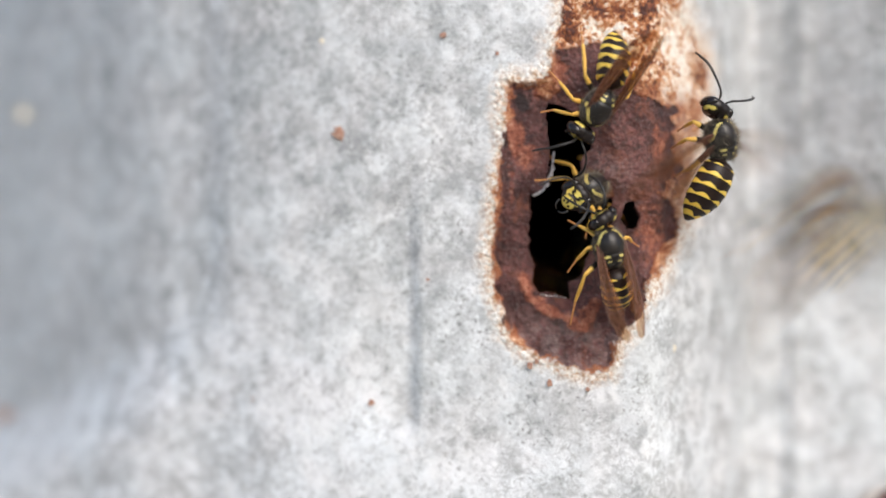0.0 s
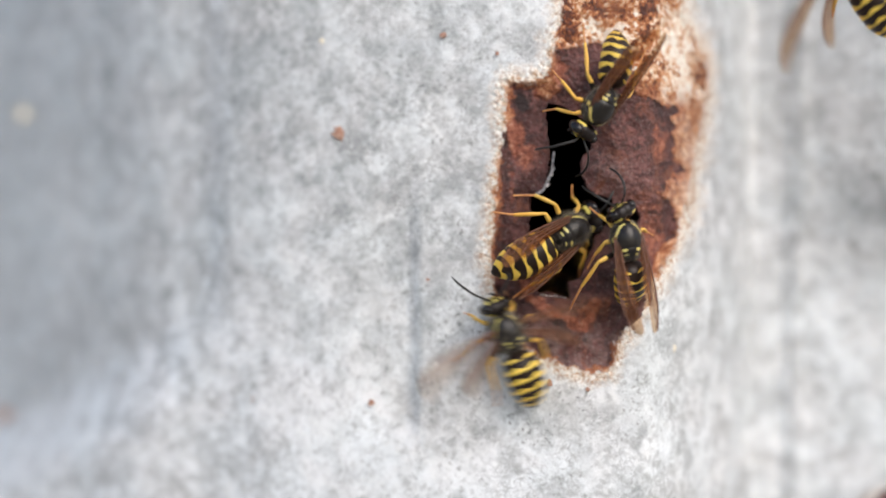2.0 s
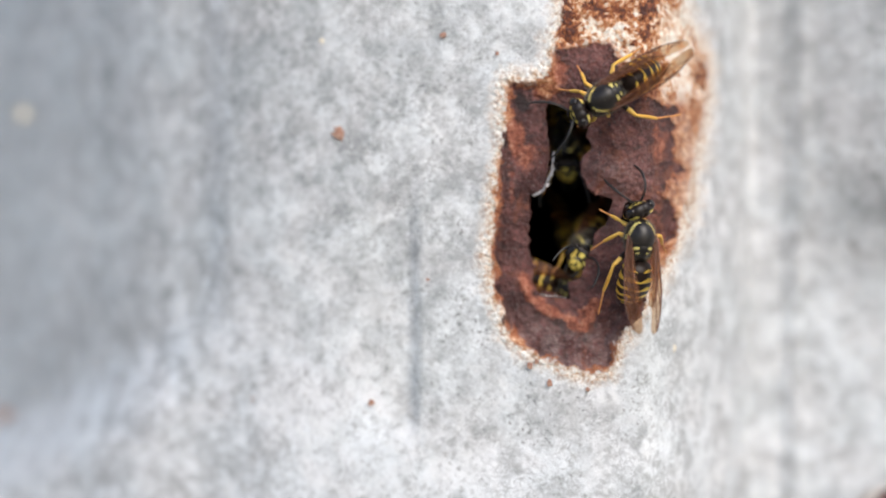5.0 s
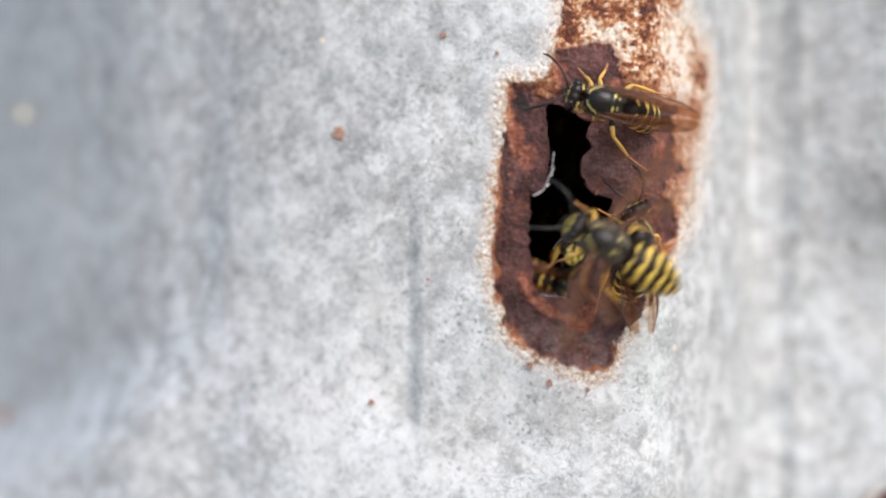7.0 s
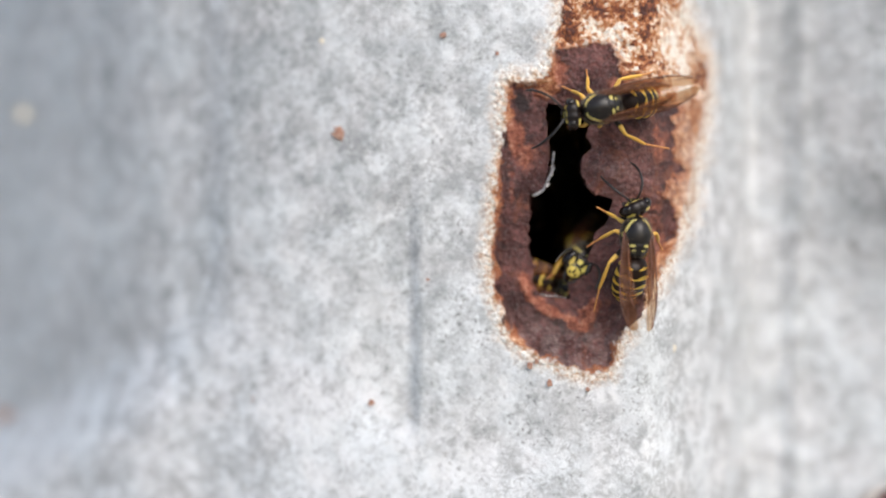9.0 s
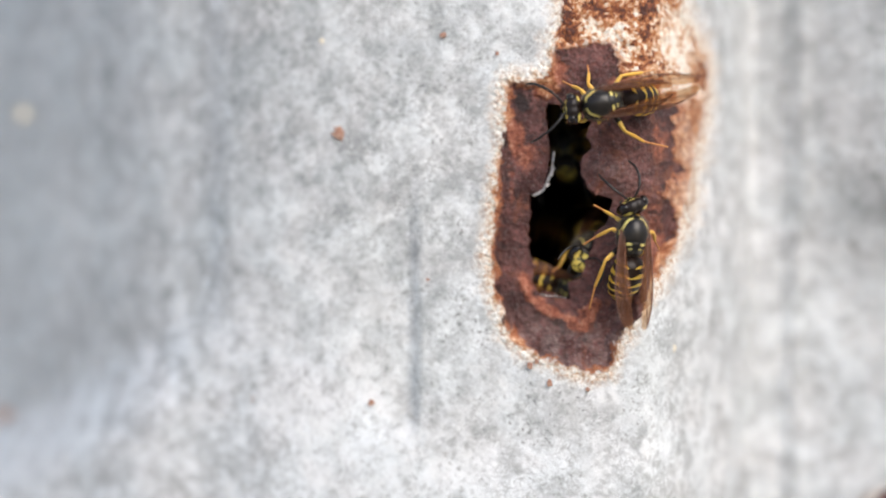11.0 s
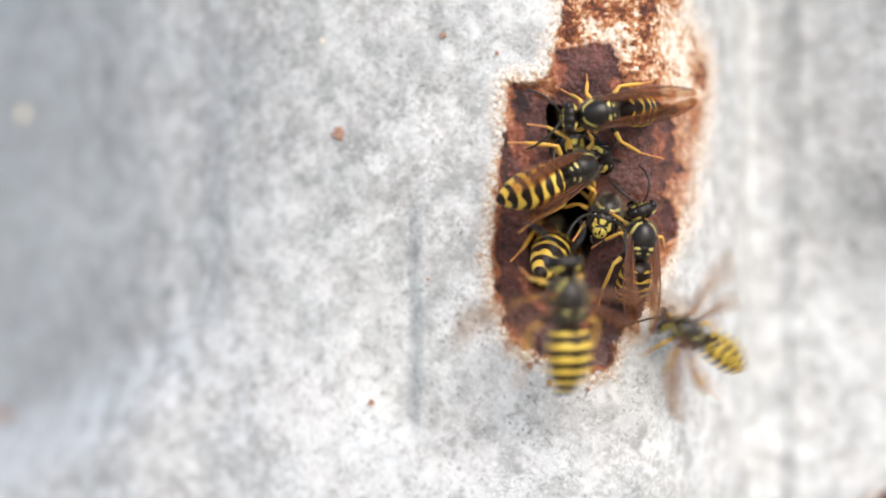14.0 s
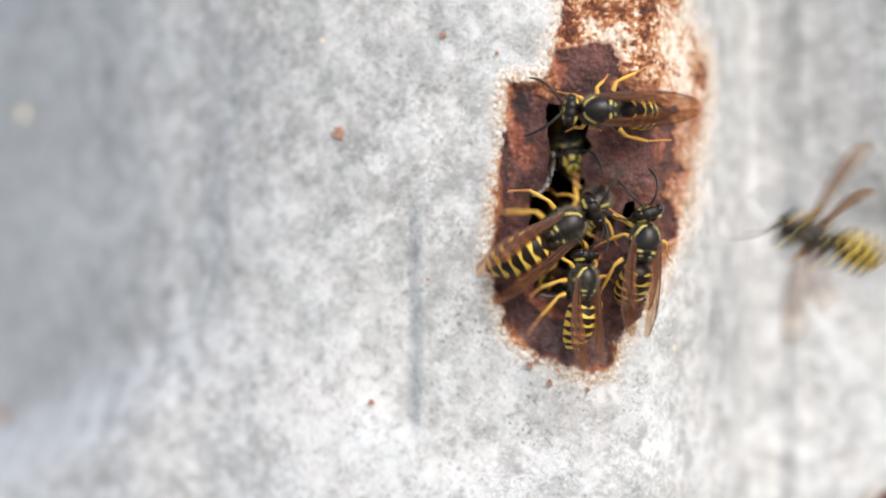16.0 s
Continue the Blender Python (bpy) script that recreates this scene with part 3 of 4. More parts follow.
def head_mesh():
    def shape(s, phi):
        x = 1.0 - 1.95 * s
        f = max(0.0, 1 - abs(2 * s - 1) ** 2.6) ** 0.5 * (1.0 - 0.10 * s) + 0.05
        y, z = math.sin(phi), math.cos(phi)
        taper = 1.0 if z > 0 else 1.0 - 0.32 * z * z
        # shallow furrow down the crown, hollow nape
        crown = 1.0 - 0.10 * math.exp(-(y / 0.16) ** 2) * (z > 0)
        nape = 0.22 * math.exp(-(y / 0.5) ** 2) * max(0.0, s - 0.6) / 0.4
        return (0.86 * x + nape + (0.25 * -z if z < 0 else 0), 1.50 * f * y * taper, (1.30 * z if z > 0 else 1.62 * z) * f * crown)
    v, f = loft(36, 48, shape)
    marks = []
    for p in v:
        m = soft_spot(p, (1.1, 0, -0.78), (0.9, 0.80, 0.68))
        m = min(m, 1.5 - soft_spot(p, (1.1, 0, -0.62), (0.8, 0.24, 0.85)))
        for sgn in (-1, 1):
            m = min(m, 1.5 - soft_spot(p, (1.1, sgn * 0.36, -0.98), (0.8, 0.34, 0.34)))
        m = max(m, soft_spot(p, (0.78, 0, 0.50), (0.5, 0.52, 0.26)))
        for sgn in (-1, 1):
            m = max(m, soft_spot(p, (0.6, sgn * 0.80, 0.10), (0.6, 0.22, 0.55)))
            m = max(m, soft_spot(p, (-0.50, sgn * 0.95, 0.70), (0.15, 0.40, 0.36)))
            m = max(m, soft_spot(p, (-0.46, sgn * 1.30, 0.1), (0.16, 0.30, 0.60)))
            m = max(m, soft_spot(p, (0.0, sgn * 1.35, -0.3), (0.18, 0.3, 0.6)))
        marks.append(min(max(m, 0), 1))
    return v, f, marks


def ball(c, r, rings=12, ring=16, tilt=0.0):
    def shape(s, phi):
        a = math.pi * s
        x, y, z = r[0] * math.cos(a), r[1] * math.sin(a) * math.sin(phi), r[2] * math.sin(a) * math.cos(phi)
        return (c[0] + x, c[1] + y * math.cos(tilt) - z * math.sin(tilt), c[2] + y * math.sin(tilt) + z * math.cos(tilt))
    return loft(rings, ring, shape)


def tube(points, radii, ring=10, fine=4):
    """A tapered tube through smoothed points."""
    pts = [Vector(p) for p in points]
    line, rad = [], []
    for i in range(len(pts) - 1):
        a, b = pts[max(i - 1, 0)], pts[i]
        c, d = pts[i + 1], pts[min(i + 2, len(pts) - 1)]
        for k in range(fine):
            t = k / fine
            line.append(0.5 * ((2 * b) + (c - a) * t + (2 * a - 5 * b + 4 * c - d) * t * t + (3 * b - a - 3 * c + d) * t ** 3))
            rad.append(radii[i] + (radii[i + 1] - radii[i]) * t)
    line.append(pts[-1])
    rad.append(radii[-1])
    verts, faces = [], []
    for i, p in enumerate(line):
        way = (line[min(i + 1, len(line) - 1)] - line[max(i - 1, 0)]).normalized()
        side = way.cross(Vector((0.13, 0.21, 1))).normalized()
        up = side.cross(way)
        for j in range(ring):
            a = 6.28318 * j / ring
            verts.append(tuple(p + (side * math.cos(a) + up * math.sin(a)) * rad[i]))
    for i in range(len(line) - 1):
        for j in range(ring):
            a, b = i * ring + j, i * ring + (j + 1) % ring
            faces.append((a, b, b + ring, a + ring))
    faces.append(tuple(range(ring))[::-1])
    faces.append(tuple((len(line) - 1) * ring + j for j in range(ring)))
    return verts, faces


def wing_outline(s, length, broad, lead):
    """Leading and trailing edge at s along the wing."""
    mid = lead - 0.10 * broad * s - 0.72 * broad * s ** 3
    half = 0.5 * broad * (s + 0.04) ** 0.45 * max(0.0, 1 - s ** 9) ** 0.5 * (0.96 + 0.04 * math.cos(s * 11))
    front, back = mid + half * (0.75 + 0.25 * s), mid - half
    return front, back


def wing_mesh(length, broad, lead):
    n, m = 34, 8
    verts, faces = [], []
    for side in (0, 1):
        for i in range(n + 1):
            s = i / n
            fr, bk = wing_outline(s, length, broad, lead)
            for j in range(m + 1):
                q = j / m
                y = fr + (bk - fr) * q
                z = 0.10 * math.sin(q * 9.4 + 0.6) * math.sin(math.pi * min(s * 1.1, 1)) + 0.25 * s * s
                verts.append((-length * s, y, z + (0.012 if side else -0.012)))
    off = (n + 1) * (m + 1)
    for i in range(n):
        for j in range(m):
            a = i * (m + 1) + j
            faces += [(a, a + 1, a + m + 2, a + m + 1), (a + off, a + m + 1 + off, a + m + 2 + off, a + 1 + off)]
    rim = [i * (m + 1) for i in range(n + 1)] + [n * (m + 1) + j for j in range(1, m + 1)] + [i * (m + 1) + m for i in range(n - 1, -1, -1)]
    for a, b in zip(rim, rim[1:] + rim[:1]):
        faces.append((a, b, b + off, a + off))
    return verts, faces


def vein_mesh(length, broad, lead):
    lines = [(0.0, 0.0, 0.0, 0.97), (0.22, 0.30, 0.02, 0.55), (0.5, 0.42, 0.02, 0.80), (0.85, 0.72, 0.05, 0.6), (0.30, 0.02, 0.55, 0.78), (0.45, 0.75, 0.48, 0.62),
             (0.05, 0.05, 0.02, 0.72), (0.06, 0.30, 0.62, 0.70), (0.30, 0.52, 0.30, 0.36), (0.42, 0.20, 0.80, 0.93), (0.55, 0.9, 0.60, 0.75)]
    verts, faces = [], []
    for q0, q1, s0, s1 in lines:
        pts = []
        for k in range(6):
            f = k / 5
            s, q = s0 + (s1 - s0) * f, q0 + (q1 - q0) * f
            fr, bk = wing_outline(s, length, broad, lead)
            z = 0.10 * math.sin(q * 9.4 + 0.6) * math.sin(math.pi * min(s * 1.1, 1)) + 0.25 * s * s
            pts.append((-length * s, fr + (bk - fr) * q, z))
        r0 = 0.11 if q0 == 0.0 else 0.06
        v, f = tube(pts, [r0 * (1 - 0.09 * k) for k in range(6)], 6, 2)
        faces += [tuple(i + len(verts) for i in t) for t in f]
        verts += v
    return verts, faces


def hair_mesh(furry):
    """Short fine hairs standing on the thorax; worn wasps are nearly bald on the back."""
    rng = random.Random(11)
    verts, faces = [], []
    for _ in range(2400 if furry else 1400):
        s, phi = rng.uniform(0.03, 0.97), rng.choice((-1, 1)) * rng.uniform(0.15, 2.3) ** 0.8
        # the shining middle of the back is nearly bald
        if 0.22 < s < 0.72 and abs(phi) < 0.85 and rng.random() < (0.15 if furry else 0.85):
            continue
        f = max(0.0, 1 - abs(2 * s - 1) ** 2.1) ** 0.5 * (1.0 - 0.10 * s) + 0.08
        p = Vector((2.15 - 4.3 * s, 1.50 * f * math.sin(phi), 1.70 * f * math.cos(phi) - 0.05))
        way = Vector((p.x * 0.35, p.y, p.z)).normalized() + Vector((rng.uniform(-0.8, 0.2), rng.uniform(-0.5, 0.5), rng.uniform(-0.4, 0.4)))
        tip = p + way.normalized() * rng.uniform(0.22, 0.72 if furry else 0.5)
        side = way.cross(Vector((0.3, 0.5, 0.8))).normalized() * 0.014
        b = len(verts)
        third = way.cross(side).normalized() * 0.014
        verts += [tuple(p + side), tuple(p - side), tuple(p + third), tuple(tip)]
        faces += [(b, b + 1, b + 3), (b + 1, b + 2, b + 3), (b + 2, b, b + 3)]
    return verts, faces


SHARED = {}


def shared_part(name, key, maker, mat, parent, label=""):
    """A part whose mesh is made once and shared by all the wasps."""
    if key not in SHARED:
        made = maker()
        v = [tuple(c * MM for c in p) for p in made[0]]
        ob = mesh_object(name, v, made[1], mat, parent, made[2] if len(made) > 2 else None)
        SHARED[key] = ob.data
    else:
        ob = new(name, SHARED[key])
        ob.parent = parent
    if label:
        tagged(ob, label)
    return ob


LEGS = {"fore": ((1.2, 0.7, -1.0), (2.1, 2.0, -0.3), (2.7, 2.9, -1.7), (3.5, 3.8, -2.2)),
        "middle": ((0.2, 0.9, -1.1), (0.5, 3.0, -0.1), (-0.2, 4.6, -1.5), (-0.9, 6.0, -2.2)),
        "hind": ((-1.0, 0.8, -1.0), (-2.2, 2.9, 0.0), (-4.6, 3.7, -1.4), (-6.6, 4.4, -2.2))}


def mirrored(points, sgn):
    return [(p[0], p[1] * sgn, p[2]) for p in points]


def leg_pieces(which, sgn, stance, rng, tall=0.0, reach=1.0):
    hip, knee, ankle, toe = [Vector(p) for p in mirrored(LEGS[which], sgn)]
    shift = Vector((rng.uniform(-0.6, 0.6), sgn * rng.uniform(-0.5, 0.3), 0))
    knee = knee + shift * 0.5 + Vector((0, 0, rng.uniform(-0.3, 0.3)))
    ankle = ankle + shift + Vector((rng.uniform(-0.3, 0.3), 0, 0))
    toe = toe + shift * 1.4 + Vector((rng.uniform(-0.5, 0.5), rng.uniform(-0.4, 0.4), 0))
    knee.z, ankle.z, toe.z = knee.z - 0.3 * tall, ankle.z - 0.75 * tall, toe.z - tall
    if which != "hind":        # feet drawn closer to the body
        knee.y, ankle.y, toe.y = [hip.y + (q.y - hip.y) * reach for q in (knee, ankle, toe)]
    if stance == "air":        # legs trail below the body in flight
        knee = hip + (knee - hip) * 0.9 + Vector((0, 0, -0.6))
        ankle = knee + Vector((-0.5, sgn * 0.5, -2.3))
        toe = ankle + Vector((-0.5, sgn * 0.5, -1.7))
    if stance == "tucked":     # legs drawn in under the body
        knee = hip + Vector(((knee - hip).x * 0.7, sgn * 0.8, -0.5))
        ankle = knee + Vector((-0.5 if which != "fore" else 0.6, -sgn * 0.3, -1.2))
        toe = ankle + Vector((-0.8 if which != "fore" else 0.9, sgn * 0.2, -0.5))
    return hip, knee, ankle, toe


def build_wasp(label, stance="stand", abdomen_turn=(0, 0), feelers=0.0, fold=1.0, tall=0.0, size=1.0, head_turn=(0, -8), belly=(6.6, 0.04, 1.08), reach=1.0, tucks=(), furry=True):
    """A wasp, nose along x, back up along z, its root in the middle of the thorax."""
    root = new("wasp")
    rng = random.Random(len(bpy.data.objects))
    root["fold"] = fold
    root.scale = (size, size, size)
    tagged(root, label, "wasp", "wasps at the nest hole")
    thorax = shared_part("thorax", "thorax", thorax_mesh, THORAX, root, "glossy black thorax with yellow marks")
    shared_part("hair", ("hair", furry), lambda: hair_mesh(furry), HAIR, thorax, "short grey-brown hair")
    ab = shared_part("abdomen", ("abdomen", belly), lambda: abdomen_mesh(*belly), SHELL, root, "black and yellow banded abdomen")
    ab.matrix_basis = pose(-1.85 * MM, 0, -0.1 * MM, 0, abdomen_turn[1], abdomen_turn[0])
    head = shared_part("head", "head", head_mesh, HEAD, root, "black head with yellow face")
    head.matrix_basis = pose(2.9 * MM, 0, -0.05 * MM, 0, head_turn[1], head_turn[0])
    for sgn in (1, -1):
        shared_part("eye", ("eye", sgn), lambda: ball((0.22, sgn * 1.20, 0.16), (0.58, 0.52, 1.04), tilt=sgn * 0.25), EYES, head, "dark brown kidney-shaped eye")
        shared_part("jaw", ("jaw", sgn), lambda: tube([(0.95, sgn * 0.7, -1.25), (1.15, sgn * 0.55, -1.75), (1.2, sgn * 0.1, -2.05)], (0.14, 0.11, 0.04)), FEELER, head)
        k = round(feelers, 2)
        shared_part("antenna", ("antenna", sgn, k), lambda: tube(
            [(0.85, sgn * 0.35, 0.45), (1.25, sgn * 0.72, 0.95), (1.65, sgn * (1.15 + 0.4 * k), 1.25), (2.4, sgn * (1.75 + k), 1.25), (3.3, sgn * (2.2 + 1.6 * k), 0.85), (4.0, sgn * (2.45 + 2.1 * k), 0.15), (4.6, sgn * (2.5 + 2.5 * k), -0.55)],
            (0.10, 0.12, 0.11, 0.125, 0.13, 0.12, 0.08), 10, 5), FEELER, head, "black jointed antenna")
        for which in LEGS:
            hip, knee, ankle, toe = leg_pieces(which, sgn, "tucked" if (which, sgn) in tucks else stance, rng, tall, reach)
            zero = Vector((0, 0, 0))

            def femur():
                q = knee - hip
                v, f = tube([zero, q * 0.5 + Vector((0, 0, 0.18)), q], (0.26, 0.28, 0.18), 10, 6)
                m = [min(max(((Vector(p).length / q.length) - 0.62) * 5 + 0.5, 0), 1) for p in v]
                return v, f, m

            def tibia():
                q = ankle - knee
                v, f = tube([zero, q * 0.5 + Vector((0, 0, 0.10)), q], (0.14, 0.21, 0.15), 10, 5)
                return v, f, [1.0] * len(v)

            def tarsus():
                q = toe - ankle
                return tube([zero, q * 0.3, q * 0.62 + Vector((0, 0, -0.05)), q, q * 1.06 + Vector((0, 0, 0.08))], (0.13, 0.105, 0.095, 0.10, 0.03), 8, 4)
            leg = shared_part(which + "_leg", (which, sgn, root.name, 1), femur, LEG, root, "yellow leg with a black base")
            leg.location = hip * MM
            shin = shared_part("shin", (which, sgn, root.name, 2), tibia, LEG, leg)
            shin.location = (knee - hip) * MM
            foot = shared_part("foot", (which, sgn, root.name, 3), tarsus, FOOT, leg, "slender orange-brown foot")
            foot.location = (ankle - hip) * MM
        for name, shape in (("forewing", (10.2, 1.85, 0.10)), ("hindwing", (6.6, 1.5, 0.0))):
            def membrane():
                v, f = wing_mesh(*shape)
                if sgn < 0:
                    return [(x, y, z) for x, y, z in mirrored(v, -1)], [t[::-1] for t in f]
                return v, f

            def veins():
                v, f = vein_mesh(*shape)
                if sgn < 0:
                    return mirrored(v, -1), [t[::-1] for t in f]
                return v, f
            w = shared_part(name, (name, sgn), membrane, WING, root, "clear amber-brown wing")
            shared_part("vein", (name, sgn, "v"), veins, VEIN, w)
            w.matrix_basis = wing_pose(name, sgn, "folded", 0, fold)
    return root


def wing_pose(name, sgn, state, lift, fold=4.0):
    at = (0.55, 1.25, 0.95) if name == "forewing" else (-0.35, 1.2, 0.8)
    if state == "folded":
        yaw, roll, tip = (fold, 34, 6) if name == "forewing" else (fold - 1, 36, 5)
    else:
        yaw, roll, tip = (84 + 0.6 * lift, 8, lift) if name == "forewing" else (66 + 0.6 * lift, 8, lift)
    # yaw: outwards from the body; tip: rise of the wing's tip
    m = pose(at[0] * MM, sgn * at[1] * MM, at[2] * MM)
    return m @ pose(0, 0, 0, 0, 0, -sgn * yaw) @ pose(0, 0, 0, 0, tip, 0) @ pose(0, 0, 0, -sgn * roll, 0, 0)


def body_pose(u, v, head, h=2.5, pitch=0, roll=0):
    """head: way of the nose in the sheet's plane, in degrees from right, counter-clockwise."""
    a = radians(head)
    turn = Matrix(((math.cos(a), -math.sin(a), 0), (0, 0, -1), (math.sin(a), math.cos(a), 0))).to_4x4()
    return Matrix.Translation(spot(u, v, h)) @ turn @ pose(0, 0, 0, 0, -pitch, 0) @ pose(0, 0, 0, roll, 0, 0)


def crawl(wasp, rows, air=(), bend=(), lean=0):
    """Key a wasp's way; air: (from, to) seconds in which its wings beat; bend: rows of seconds, and the abdomen's turn and droop;
    lean: roll to its right, in degrees, all along."""
    walk(wasp, [(r[0], body_pose(*r[1:]) @ pose(0, 0, 0, lean, 0, 0)) for r in rows])
    fold = wasp["fold"]
    for w in [o for o in wasp.children if "wing" in o.name]:
        name, sgn = ("forewing" if w.name.startswith("forewing") else "hindwing"), (1 if w.location.y > 0 else -1)
        rest = wing_pose(name, sgn, "folded", 0, fold)
        keys = []
        for a, b in air:
            if a > 0.2:
                keys.append((a - 0.1, rest))
            f0, f1 = frame(a), frame(b)
            seen = f1 if f1 - f0 < 120 else f0
            for f in range(f0, seen + 1):
                if f % 3 != 1:
                    keys.append(((f - 1) / FPS, wing_pose(name, sgn, "spread", 44 if f % 3 else -44)))
            if seen == f0:
                keys.append((b, wing_pose(name, sgn, "spread", -36)))
            if b < 15.85:
                keys.append((b + 0.12, rest))
        keys = [x for _, x in sorted({round(t * FPS): (t, m) for t, m in keys}.items())]
        if not keys:
            continue
        if keys[0][0] > 0.01:
            start = wing_pose(name, sgn, "spread", -36) if air[0][0] < 0.01 else keys[0][1]
            keys.insert(0, (0, start))
        if keys[-1][0] < 15.99:
            keys.append((16.0, keys[-1][1]))
        walk(w, keys)
    if bend:
        for o in wasp.children:
            if o.name.startswith("abdomen"):
                walk(o, [(t, pose(-1.85 * MM, 0, -0.1 * MM, 0, droop, turn)) for t, turn, droop in bend])
    # legs step in two sets of three while the wasp crawls, and hang while it flies
    times = [r[0] for r in rows]
    us, vs, hs = [r[1] for r in rows], [r[2] for r in rows], [r[3] for r in rows]
    ticks = [round(0.1 * k, 1) for k in range(161)]
    for o in wasp.children:
        if "_leg" not in o.name:
            continue
        sgn = 1 if o.location.y > 0 else -1
        parity = (0 if o.name.startswith("middle") else 1) ^ (sgn > 0)
        home, keys, last, step = o.location.copy(), [], None, 0
        for t in ticks:
            flying = any(a <= t <= b for a, b in air)
            moved = math.hypot(np.interp(t + 0.05, times, us) - np.interp(t - 0.05, times, us), np.interp(t + 0.05, times, vs) - np.interp(t - 0.05, times, vs)) + abs(np.interp(t + 0.05, times, hs) - np.interp(t - 0.05, times, hs))
            if flying:
                now = (-24 * sgn, 0)
            elif moved > 4:
                step += 1
                now = (0, (12 if (step + parity) % 2 else -12) * sgn)
            else:
                now = last if last and last[0] == 0 else (0, 0)
            if now != last and last is not None and keys[-1][0] < t - 0.15:
                keys.append((round(t - 0.1, 1), keys[-1][1]))
            if now != last:
                keys.append((t, Matrix.Translation(home) @ pose(0, 0, 0, now[0], 0, now[1])))
            last = now
        if len(keys) > 1:
            if keys[-1][0] < 16.0:
                keys.append((16.0, keys[-1][1]))
            walk(o, keys)


STAND = "black and yellow wasp crawling at the rusted nest hole"
FLYER = "black and yellow wasp flying to and from the nest hole"
INSIDE = "black and yellow wasp inside the dark nest hole"
upper_wasp = build_wasp("black and yellow wasp gripping the top of the nest hole", abdomen_turn=(0, -20), feelers=0.2, fold=1, tall=1.9, head_turn=(-6, 4), belly=(6.6, 0.11, 1.0), reach=0.78,
                        tucks=(("fore", 1), ("middle", 1)), furry=False)
side_wasp = build_wasp("black and yellow wasp clinging beside the nest hole", abdomen_turn=(0, -26), feelers=-0.3, fold=3, tall=1.2, head_turn=(26, 8), belly=(6.2, 0.10, 0.98), reach=0.6,
                       tucks=(("fore", -1), ("hind", -1)), furry=False)
leaver = build_wasp(STAND, size=1.08, fold=8)
hoverer = build_wasp(FLYER, "air", (-22, 0), feelers=0.6, size=1.06, head_turn=(-42, 16), belly=(6.8, 0.17, 1.04))
first_comer = build_wasp(STAND, size=1.10, head_turn=(-8, 0), fold=8)
second_comer = build_wasp(STAND, feelers=0.2, size=1.0, fold=7)
hidden_wasp = build_wasp(INSIDE, "tucked")
guard_wasp = build_wasp(INSIDE, "tucked")
circler = build_wasp(STAND, size=1.08, fold=7, head_turn=(0, 20), belly=(6.8, -0.04, 1.06))
third_comer = build_wasp(STAND, feelers=-0.2, size=1.12, fold=8, head_turn=(0, 24))
fourth_comer = build_wasp(STAND, size=1.13, fold=8, head_turn=(0, 22), belly=(6.5, -0.02, 1.06))
fifth_comer = build_wasp(STAND, feelers=0.1, size=0.90, fold=5, head_turn=(0, 16), belly=(6.3, 0.0, 1.05))
last_comer = build_wasp(FLYER, "air", head_turn=(0, 12))


